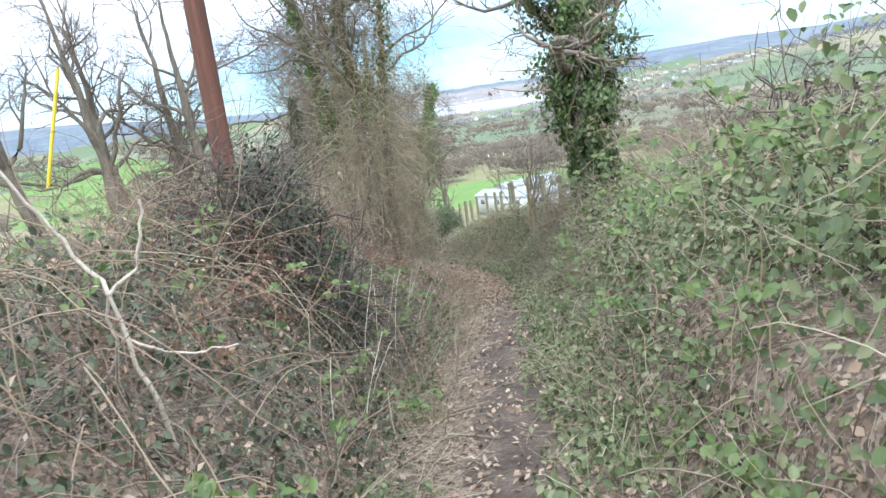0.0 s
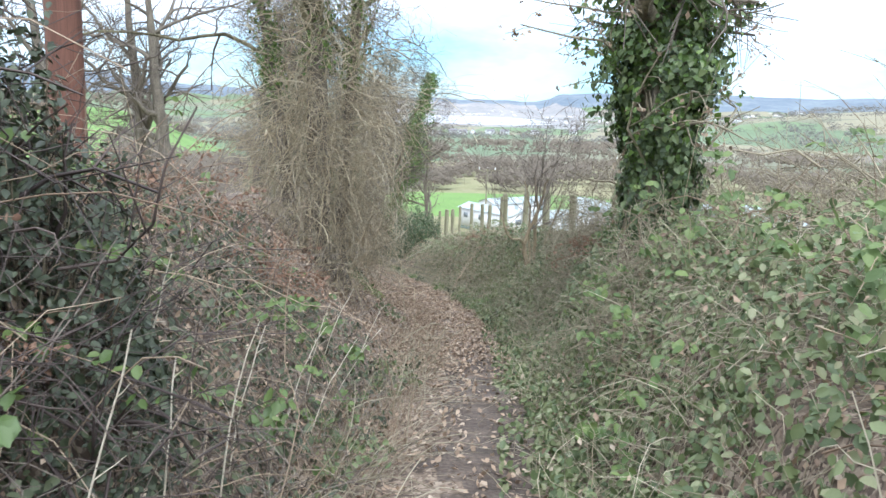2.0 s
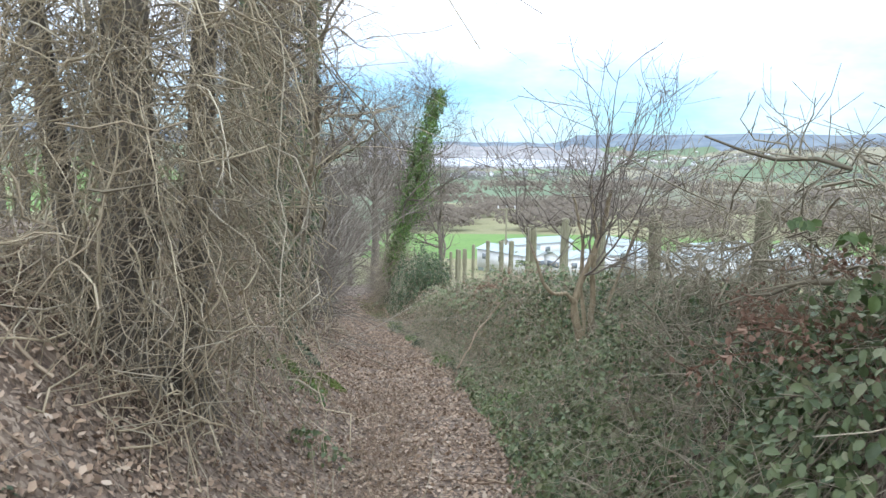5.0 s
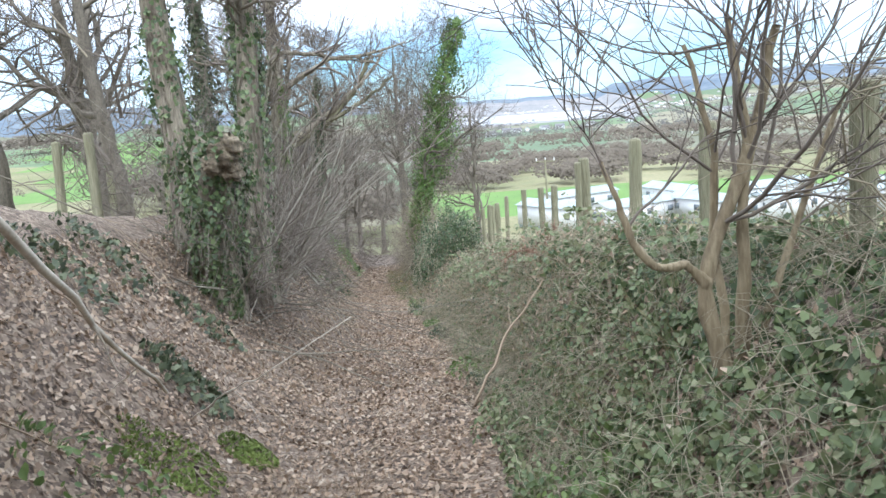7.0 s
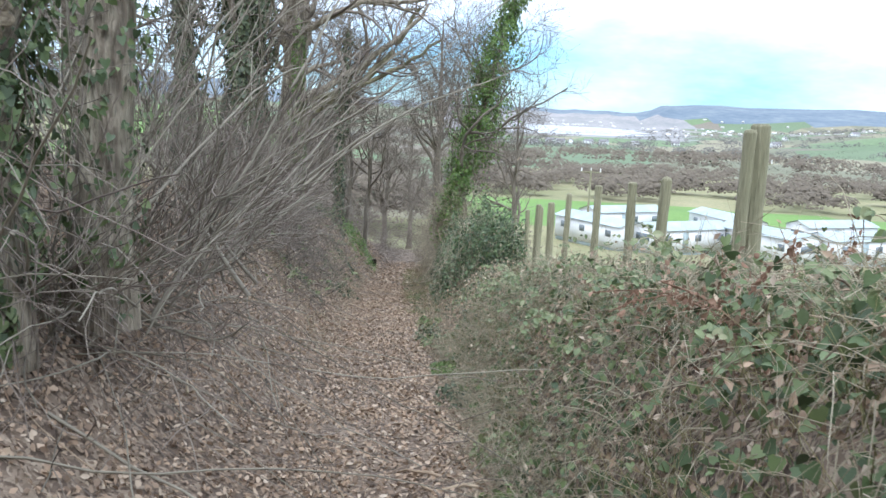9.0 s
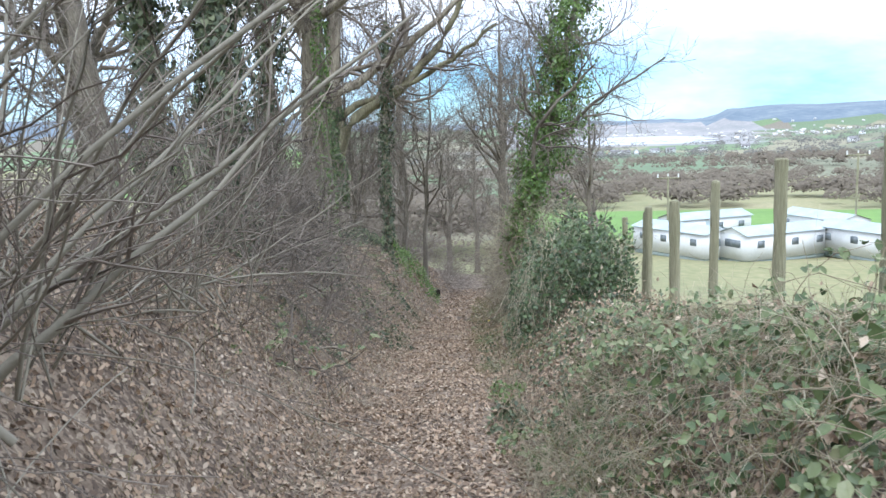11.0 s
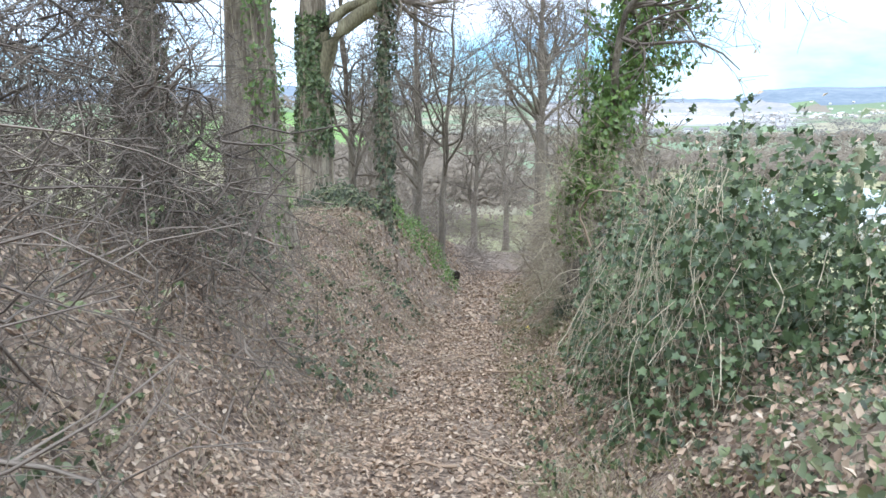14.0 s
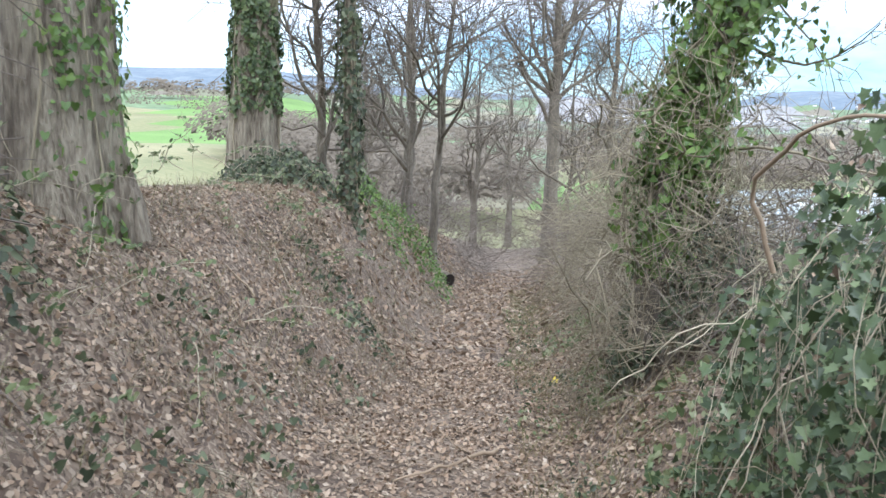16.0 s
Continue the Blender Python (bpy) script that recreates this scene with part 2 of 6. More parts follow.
TANGLE = material("grey_vine", [(0.0, (0.2, 0.175, 0.122)), (0.4, (0.39, 0.34, 0.243)), (0.8, (0.54, 0.485, 0.36)), (1, (0.68, 0.63, 0.5))], 0.85, island=True, scale=3, grain=50, bump=0.2)
TRAVELLER = material("dry_climber_stem", [(0.0, (0.22, 0.175, 0.11)), (0.4, (0.43, 0.36, 0.24)), (0.8, (0.6, 0.52, 0.36)), (1, (0.74, 0.67, 0.51))], 0.85, island=True, scale=3, grain=50, bump=0.2, thin=0.25)
SPRIG = material("young_bramble_leaf", [(0.0, (0.06, 0.1, 0.032)), (0.5, (0.115, 0.175, 0.05)), (0.9, (0.19, 0.25, 0.08)), (1, (0.3, 0.3, 0.13))], 0.5, island=True, scale=4, grain=70, bump=0.15, thin=0.25)
# Dark evergreen leaf; shade of an overhung hollow is put into its colour.
SHADED_LEAF = material("shaded_evergreen_leaf", [(0.0, (0.022, 0.03, 0.017)), (0.5, (0.048, 0.064, 0.032)), (1, (0.095, 0.115, 0.058))], 0.5, island=True, scale=4, grain=70, bump=0.1, thin=0.05)
MOSS = material("moss", [(0.0, (0.07, 0.1, 0.02)), (1, (0.2, 0.25, 0.06))], 0.95, scale=8, grain=60, bump=0.6)
MUD = material("trodden_mud", [(0.0, (0.035, 0.026, 0.02)), (0.45, (0.085, 0.063, 0.048)), (0.8, (0.15, 0.115, 0.088)), (1, (0.24, 0.19, 0.145))], 0.8, scale=2.5, grain=28, bump=0.9, relief=0.03)
DARK = material("hollow_shade", [(0.0, (0.012, 0.009, 0.007)), (1, (0.035, 0.026, 0.02))], 1.0, scale=8, grain=40, bump=0.5)
CUTWOOD = material("cut_wood", [(0.0, (0.05, 0.04, 0.027)), (0.5, (0.15, 0.12, 0.08)), (1, (0.34, 0.29, 0.2))], 0.9, scale=11, grain=40, bump=0.6)


def fields_material():
    """Pasture in patches: each field has a colour of its own."""
    m = bpy.data.materials.new("pasture")
    m.use_nodes = True
    n, l = m.node_tree.nodes, m.node_tree.links
    b = n["Principled BSDF"]
    b.inputs["Roughness"].default_value = 0.95
    co = n.new("ShaderNodeTexCoord")
    mp = n.new("ShaderNodeMapping")
    mp.inputs["Scale"].default_value = (0.0065, 0.0038, 0)
    mp.inputs["Rotation"].default_value = (0, 0, 0.35)
    l.new(co.outputs["Object"], mp.inputs["Vector"])
    v = n.new("ShaderNodeTexVoronoi")
    v.inputs["Scale"].default_value = 1.0
    l.new(mp.outputs["Vector"], v.inputs["Vector"])
    sep = n.new("ShaderNodeSeparateColor")
    l.new(v.outputs["Color"], sep.inputs["Color"])
    ramp = n.new("ShaderNodeValToRGB")
    ramp.color_ramp.interpolation = "CONSTANT"
    e = ramp.color_ramp.elements
    for _ in range(4):
        e.new(0.5)
    # Field greens muted towards grey, so distance haze is part of the colour.
    for i, (p, c) in enumerate([(0.0, (0.115, 0.165, 0.085)), (0.3, (0.155, 0.16, 0.1)), (0.46, (0.125, 0.185, 0.085)), (0.6, (0.225, 0.21, 0.135)), (0.76, (0.115, 0.165, 0.088)), (0.9, (0.165, 0.145, 0.11))]):
        e[i].position, e[i].color = p, (*c, 1)
    l.new(sep.outputs["Red"], ramp.inputs["Fac"])
    no = n.new("ShaderNodeTexNoise")
    no.inputs["Scale"].default_value, no.inputs["Detail"].default_value = 0.25, 8
    l.new(co.outputs["Object"], no.inputs["Vector"])
    hue = n.new("ShaderNodeHueSaturation")
    mr = n.new("ShaderNodeMapRange")
    mr.inputs["From Min"].default_value, mr.inputs["From Max"].default_value = 0.3, 0.7
    mr.inputs["To Min"].default_value, mr.inputs["To Max"].default_value = 0.75, 1.2
    l.new(no.outputs["Fac"], mr.inputs["Value"])
    l.new(mr.outputs["Result"], hue.inputs["Value"])
    l.new(ramp.outputs["Color"], hue.inputs["Color"])
    l.new(hue.outputs["Color"], b.inputs["Base Color"])
    return m


PASTURE = fields_material()
GREENFIELD = material("short_green_pasture", [(0.0, (0.078, 0.148, 0.031)), (0.5, (0.125, 0.226, 0.047)), (1, (0.172, 0.273, 0.066))], 0.95, scale=0.06, grain=1.5, bump=0.2, spread=0.5)
ROUGH = material("rough_pasture", [(0.0, (0.107, 0.123, 0.049)), (0.45, (0.197, 0.197, 0.090)), (0.75, (0.279, 0.254, 0.139)), (1, (0.344, 0.312, 0.189))], 0.95, scale=0.03, grain=1.2, bump=0.3, spread=0.5)
FLATS = material("coastal_flats", [(0.0, (0.16, 0.175, 0.18)), (0.5, (0.235, 0.232, 0.23)), (1, (0.34, 0.315, 0.305))], 1.0, scale=0.006, grain=0.05, bump=0, spread=0.4)
# The blue-grey is haze of distance, put into the hills' base colour.
FAR_HILL = material("hazed_far_hill", [(0.0, (0.088, 0.122, 0.165)), (0.5, (0.125, 0.162, 0.2)), (1, (0.19, 0.225, 0.24))], 1.0, scale=0.006, grain=0.03, bump=0, spread=0.4)


# ---- mesh tools ----
class Heap:
    """Gathers vertices and faces of one mesh."""

    def __init__(self):
        self.v, self.f, self.count = [], [], 0

    def add(self, v, f):
        v = np.asarray(v, float).reshape(-1, 3)
        self.v.append(v)
        self.f.append(np.asarray(f, int) + self.count)
        self.count += len(v)
        return self

    def mesh(self, name, mat, smooth=False):
        me = bpy.data.meshes.new(name)
        v = np.concatenate(self.v)
        me.vertices.add(len(v))
        me.vertices.foreach_set("co", v.astype(np.float32).ravel())
        loops = np.concatenate([f.ravel() for f in self.f])
        sizes = np.concatenate([np.full(len(f), f.shape[1]) for f in self.f])
        me.loops.add(len(loops))
        me.loops.foreach_set("vertex_index", loops.astype(np.int32))
        me.polygons.add(len(sizes))
        me.polygons.foreach_set("loop_start", np.concatenate([[0], np.cumsum(sizes)[:-1]]).astype(np.int32))
        if smooth:
            me.polygons.foreach_set("use_smooth", np.ones(len(sizes), bool))
        me.update(calc_edges=True)
        for one in (mat if isinstance(mat, (list, tuple)) else [mat]):
            me.materials.append(one)
        return me


RESTS = ("twigs", "ivy", "ivy_stems", "dead_leaves", "vines", "ropes", "shoots", "branches", "stems", "leaves", "limbs", "sprigs", "canes", "spurs", "moss")


def part(name, heap, mat, parent=None, label="", smooth=False):
    """One mesh object; what nobody could count piece by piece is of kind stuff."""
    ob = new(name, heap.mesh(name, mat, smooth))
    if parent:
        ob.parent = parent
    return tagged(ob, label, kind="stuff" if parent and name in RESTS else "")


def thing(name, place, label, category, group="", kind=""):
    ob = new(name)
    ob.location = place
    ob.empty_display_size = 0.1
    return tagged(ob, label, category, group, kind)


def unit(a):
    return a / np.maximum(np.linalg.norm(a, axis=-1, keepdims=True), 1e-9)


def tubes(paths, radii, sides=3):
    """Tapering tubes along paths (n, m, 3) with radii (n, m)."""
    paths, radii = np.asarray(paths, float), np.asarray(radii, float)
    n, m, _ = paths.shape
    t = unit(np.gradient(paths, axis=1))
    ref = np.where(np.abs(t[..., 2:3]) > 0.8, np.array([1.0, 0.1, 0]), np.array([0.0, 0.1, 1]))
    u = unit(np.cross(t, ref))
    w = np.cross(t, u)
    a = np.arange(sides) * 2 * np.pi / sides
    ring = paths[:, :, None] + radii[:, :, None, None] * (np.cos(a)[:, None] * u[:, :, None] + np.sin(a)[:, None] * w[:, :, None])
    i = np.arange(n)[:, None, None] * m * sides
    j = np.arange(m - 1)[None, :, None] * sides
    k = np.arange(sides)[None, None]
    k2 = (k + 1) % sides
    f = np.stack([i + j + k, i + j + k2, i + j + sides + k2, i + j + sides + k], -1).reshape(-1, 4)
    return ring.reshape(-1, 3), f


def wander(start, way, length, m, wobble=0.25, up=0.0, rng=RNG):
    """Paths (n, m, 3) that set out from start, bend by chance and turn up (or droop)."""
    start, way = np.asarray(start, float), unit(np.asarray(way, float))
    n = len(start)
    length = np.broadcast_to(np.asarray(length, float), (n,))
    up = np.broadcast_to(np.asarray(up, float), (n,))
    out = [start]
    for _ in range(m - 1):
        way = way + rng.normal(0, wobble, (n, 3))
        way[:, 2] += up
        way = unit(way)
        out.append(out[-1] + way * (length / (m - 1))[:, None])
    return np.stack(out, 1)


def sprout(paths, radii, per, t0, t1, length, angle, m, shrink=0.6, wobble=0.2, up=0.05, rng=RNG):
    """Side shoots of each path."""
    n, k, _ = paths.shape
    t = rng.uniform(t0, t1, (n, per))
    x = t * (k - 1)
    i = np.minimum(x.astype(int), k - 2)
    fr = (x - i)[..., None]
    rows = np.arange(n)[:, None]
    a, b = paths[rows, i], paths[rows, i + 1]
    base = (a + (b - a) * fr).reshape(-1, 3)
    way = unit((b - a)).reshape(-1, 3)
    r = (radii[rows, i] * (1 - fr[..., 0]) + radii[rows, i + 1] * fr[..., 0]).reshape(-1)
    side = unit(np.cross(way, rng.normal(size=way.shape)))
    ang = np.radians(rng.normal(angle, 12, len(way)))[:, None]
    d = way * np.cos(ang) + side * np.sin(ang)
    size = (length * (1.15 - 0.6 * t) * rng.uniform(0.55, 1.25, t.shape)).reshape(-1)
    p = wander(base, d, size, m, wobble, up, rng)
    r0 = np.minimum(r * shrink, r * 0.95)
    return p, r0[:, None] * np.linspace(1, 0.3, m)[None]


def turns(n, out, tilt=0.5, rng=RNG):
    """Rotations whose third axis is out, more or less, and whose second hangs down."""
    z = unit(out + rng.normal(0, tilt, (n, 3)))
    y = rng.normal(0, 0.5, (n, 3)) + np.array([0, 0, -0.8])
    x = unit(np.cross(y, z))
    y = np.cross(z, x)
    return np.stack([x, y, z], -1)


OVAL = (np.array([(0, 0, 0), (0.3, 0.3, 0.08), (0.27, 0.7, 0.1), (0, 1, -0.06), (-0.27, 0.7, 0.1), (-0.3, 0.3, 0.08)]) - (0, 0.4, 0), np.array([(0, 1, 2, 3), (0, 3, 4, 5)]))
FOLDED = (np.array([(0.02, -0.5, 0.03), (0.22, -0.2, 0.16), (0.3, 0.16, 0.1), (0.0, 0.5, 0.12), (-0.32, 0.1, 0.2), (-0.18, -0.3, 0.06)]), np.array([(0, 1, 2, 3), (0, 3, 4, 5)]))
CURLED = (np.array([(0, 0, 0.02), (0.3, 0.45, 0.2), (0.06, 1, 0.1), (-0.27, 0.58, 0.24), (0.02, 0.5, 0)]) - (0, 0.5, 0.05), np.array([(0, 1, 4), (1, 2, 4), (2, 3, 4), (3, 0, 4)]))
LOBED = (np.array([(0, 0, 0), (0.42, -0.08, 0.06), (0.3, 0.3, 0.04), (0.5, 0.5, 0.08), (0.2, 0.6, 0.02), (0, 1, -0.04), (-0.2, 0.6, 0.02), (-0.5, 0.5, 0.08), (-0.3, 0.3, 0.04), (-0.42, -0.08, 0.06)]) - (0, 0.4, 0),
         np.array([(0, 1, 2), (0, 2, 4), (2, 3, 4), (0, 4, 5), (0, 5, 6), (0, 6, 8), (6, 7, 8), (0, 8, 9)]))
HEART = (np.array([(0, 0.05, 0), (0.28, -0.12, 0.05), (0.47, 0.1, 0.07), (0.34, 0.52, 0.05), (0, 1, -0.06), (-0.34, 0.52, 0.05), (-0.47, 0.1, 0.07), (-0.28, -0.12, 0.05)]) - (0, 0.4, 0), np.array([(0, 1, 2, 3, 4), (0, 4, 5, 6, 7)]))
TUFT = (np.array([(-0.5, -0.3, 0), (0.5, -0.25, 0.1), (0.1, 0.6, -0.05)]), np.array([(0, 1, 2)]))


def scatter(shape, place, rot, size):
    v, f = shape
    size = np.asarray(size, float).reshape(len(place), -1)[:, None, :]
    w = np.einsum("nij,nkj->nki", rot, v[None] * size) + place[:, None]
    return w.reshape(-1, 3), (f[None] + (np.arange(len(place)) * len(v))[:, None, None]).reshape(-1, f.shape[1])


def waves(x, y, s, seed=0):
    """Cheap smooth noise, about -1 to 1, with features of size s."""
    g = np.random.default_rng(seed)
    out = 0
    for k in range(7):
        a, ph, q = g.uniform(0, 6.28), g.uniform(0, 6.28), g.uniform(0.6, 1.9)
        out = out + np.sin((x * np.cos(a) + y * np.sin(a)) * q * 6.28 / s + ph + 1.3 * np.sin((x * np.sin(a) - y * np.cos(a)) * 3.1 / s + k))
    return out / 3.6


def smooth(a, b, x):
    t = np.clip((x - a) / (b - a), 0, 1)
    return t * t * (3 - 2 * t)


# ---- the lie of the land ----
LANE_Y = [-60, -10, 0, 2.5, 5, 7.6, 10.6, 13.5, 16.5, 20, 24, 28, 31, 34, 37, 39.5, 45, 55, 75, 100]
LANE_X = [-2, -0.4, 0.05, 0.2, 0.42, 0.75, 1.08, 1.45, 1.7, 1.7, 1.5, 1.1, 0.72, 0.35, -0.05, -0.4, -1.05, -2.05, -3.6, -6]
FALL_Y = [-4000, -300, -60, -10, 0, 5, 10.6, 16.5, 24, 31, 39.5, 50, 70, 90, 105, 150, 300, 500, 900, 1300, 2600, 4000, 4500, 4900, 6000]
FALL_Z = [60, 45, 9, 1.4, 0, -0.75, -1.5, -2.43, -3.58, -4.7, -6.05, -7.75, -10.9, -13.4, -14.9, -15.8, -21, -26.5, -38, -45.5, -45.5, -41, 12, 32, 60]


def lane_x(y):
    return (np.interp(y - 1.5, LANE_Y, LANE_X) + np.interp(y + 1.5, LANE_Y, LANE_X)) / 2


def fall(y):
    return (np.interp(y - 1, FALL_Y, FALL_Z) + np.interp(y + 1, FALL_Y, FALL_Z)) / 2


def ground_z(x, y):
    x, y = np.asarray(x, float), np.asarray(y, float)
    dx = x - lane_x(y)
    near = 1 - smooth(75, 100, y)
    left_h = np.interp(y, [-10, 3, 9, 14, 22, 34, 38, 42, 45, 51, 58, 80], [1.3, 1.3, 1.55, 1.85, 2.3, 2.25, 1.85, 1.68, 1.85, 2.25, 2.05, 1.0])
    left_w = np.interp(y, [-10, 3, 9, 14, 20, 25, 29, 35, 45, 51, 60], [1.9, 1.9, 2.0, 2.4, 2.9, 3.1, 2.5, 2.4, 2.3, 1.7, 1.9])
    right_h = np.interp(y, [-10, 3, 9, 13, 19, 27, 36, 45, 60, 80], [0.9, 0.9, 1.0, 1.3, 1.4, 1.2, 0.95, 0.9, 0.8, 0.5])
    near_edge = np.interp(y, [9, 13, 15, 21, 24, 27, 38, 41], [0.75, 0.6, 0.4, 0.4, 0.6, 0.75, 0.6, 0.5])
    far_edge = np.interp(y, [9, 13, 15, 21, 24, 27, 38, 41], [1.5, 1.6, 2.1, 2.1, 1.3, 1.5, 1.9, 2.1])
    bank = left_h * smooth(0.75, 0.75 + 1.0, -dx * 1.0 / left_w * 1.0 + 0.75 - 0.95 / left_w) + right_h * smooth(near_edge, far_edge, dx)
    side = -0.1 * np.clip(dx - 2.6, 0, 45) - 0.03 * np.clip(-dx - 4, 0, 60)
    rut = -0.04 * np.exp(-((np.abs(dx) - 0.7) / 0.25) ** 2)
    rough = 0.05 * waves(x, y, 2.3, 1) + 0.03 * waves(x, y, 0.8, 2) * np.clip(np.abs(dx), 0.3, 1)
    r, az = np.hypot(x, y), np.degrees(np.arctan2(x, np.maximum(y, 1)))
    far = smooth(250, 1500, r)
    hills = far * (62 * smooth(12, 34, az) * smooth(300, 1700, r) + 22 * smooth(-12, -40, az)) * (1 - 0.6 * smooth(2300, 4000, r))
    ridge = smooth(3800, 4600, r) * (10 * waves(x, y, 1500, 5) + 8 * waves(az, 0 * az, 3.0, 7) + 62 * smooth(11, 14.5, az) + 14 * waves(az, 0 * az, 7.0, 6) * smooth(6, 9, az) + 34 * np.exp(-((az - 11.6) / 0.7) ** 2) + 130 * smooth(-4, -26, az))
    roll = smooth(150, 700, r) * 3.0 * waves(x, y, 420, 4)
    z = fall(y) + near * (bank + side + rut + rough) + hills + ridge * 0.9 + roll * (1 - smooth(12, 4, np.abs(az - 8)) * smooth(1300, 1800, r) * (1 - smooth(2600, 3000, r)))
    shelf = smooth(-10, -19, az) * smooth(42, 75, r) * (1 - smooth(400, 560, r)) * smooth(10, 25, y)
    return z * (1 - shelf) + shelf * (np.interp(r, [60, 100, 190, 260, 400], [-6.8, -9.5, -13.0, -11.0, -5.0]) + 0.5 * waves(x, y, 90, 17))


def build_ground():
    xs = np.concatenate([-np.geomspace(6.2, 4600, 60)[::-1], np.arange(-6, 6.01, 0.16), np.geomspace(6.2, 4600, 60)])
    ys = np.concatenate([-np.geomspace(8, 4000, 24)[::-1], np.arange(-7.5, 70, 0.25), np.geomspace(70.3, 4950, 130)])
    gx, gy = np.meshgrid(xs, ys)
    v = np.stack([gx, gy, ground_z(gx, gy)], -1).reshape(-1, 3)
    w, h = len(xs), len(ys)
    a = (np.arange(h - 1)[:, None] * w + np.arange(w - 1)[None]).ravel()
    f = np.stack([a, a + 1, a + w + 1, a + w], -1)
    heap = Heap().add(v, f)
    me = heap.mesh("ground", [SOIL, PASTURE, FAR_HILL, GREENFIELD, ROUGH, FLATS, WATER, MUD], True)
    c = v[f].mean(1)
    dx = c[:, 0] - lane_x(c[:, 1])
    mat = np.where((np.abs(dx + 0.8) < 4.6) & (c[:, 1] < 90), 0, 1)
    r = np.hypot(c[:, 0], c[:, 1])
    open_land = mat == 1
    mat[open_land & ((r < 125) | (c[:, 0] < -0.2 * c[:, 1]) & (r < 300))] = 4
    mat[open_land & (c[:, 0] < -0.2 * c[:, 1]) & (c[:, 0] > (-0.47 + 0.04 * waves(r, r, 120, 18)) * c[:, 1]) & (r < 410) & (r > 185 + 14 * waves(c[:, 0], c[:, 1], 60, 16))] = 3
    mat[(r >= 122) & (r < 168) & (c[:, 0] > -6)] = 3
    mat[(r >= 168) & (r < 330) & (c[:, 0] > -6)] = 4
    mat[(r >= 1850) & (r < 4800) & (np.abs(c[:, 0] / np.maximum(c[:, 1], 1) - 0.09) < 0.15)] = 5
    mat[(r >= 2050) & (r < 3300) & (np.abs(c[:, 0] / np.maximum(c[:, 1], 1) - 0.1) < 0.075 + 0.012 * waves(c[:, 0], c[:, 1], 500, 11))] = 6
    # High far ground takes the haze-tinted hill colour.
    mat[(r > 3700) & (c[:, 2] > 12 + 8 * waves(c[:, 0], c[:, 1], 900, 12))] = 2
    mat[(np.abs(dx - 0.05) < 0.42 + 0.2 * waves(c[:, 0], c[:, 1], 1.4, 13)) & (c[:, 1] > -3) & (c[:, 1] < 17)] = 7
    me.polygons.foreach_set("material_index", mat.astype(np.int32))
    return tagged(new("ground", me), "sunken earth lane between banks, falling to a green farmed valley", "ground", kind="structure")


build_ground()


# ---- plants ----
def foot(x, y, sink=0.05):
    return (x, y, float(ground_z(x, y)) - sink)


def line(points, m):
    """A path of m points through a few given ones."""
    p = np.asarray(points, float)
    t = np.concatenate([[0], np.cumsum(np.linalg.norm(np.diff(p, axis=0), axis=1))])
    s = np.linspace(0, t[-1], m)
    return np.stack([np.interp(s, t, p[:, i]) for i in range(3)], 1)


def trunk_path(height, lean, m, rng, wobble=0.035):
    t = np.linspace(0, 1, m)
    p = np.stack([lean[0] * t**1.3, lean[1] * t**1.3, -0.25 + (height + 0.25) * t], 1)
    p[1:, :2] += np.cumsum(rng.normal(0, wobble * height / m, (m - 1, 2)), 0)
    return p


def bare_crown(trunk, radii, rng, limbs, t0, spread, fine, up=0.06, angle=52, least=0.0035, heavy=0.5):
    """Limbs, then twigs, of a leafless tree."""
    a, ra = sprout(trunk[None], radii[None], limbs, t0, 1.0, spread, angle, 10, heavy, 0.24, up, rng)
    b, rb = sprout(a, ra, 6, 0.2, 1.0, spread * 0.5, 50, 6, 0.6, 0.3, up, rng)
    c, rc = sprout(b, rb, 5, 0.15, 1.0, spread * 0.3, 48, 4, 0.6, 0.34, up, rng)
    d, rd = sprout(c, rc, fine, 0.1, 1.0, spread * 0.17, 44, 2, 0.65, 0.2, up, rng)
    thick = [Heap().add(*tubes(a[k:k + 1], np.maximum(ra[k:k + 1], 0.008), 6)) for k in range(len(a))]
    thin = Heap().add(*tubes(b, np.maximum(rb, 0.006), 4)).add(*tubes(c, np.maximum(rc, least * 1.3), 3)).add(*tubes(d, np.maximum(rd, least), 3))
    return thick, thin, d


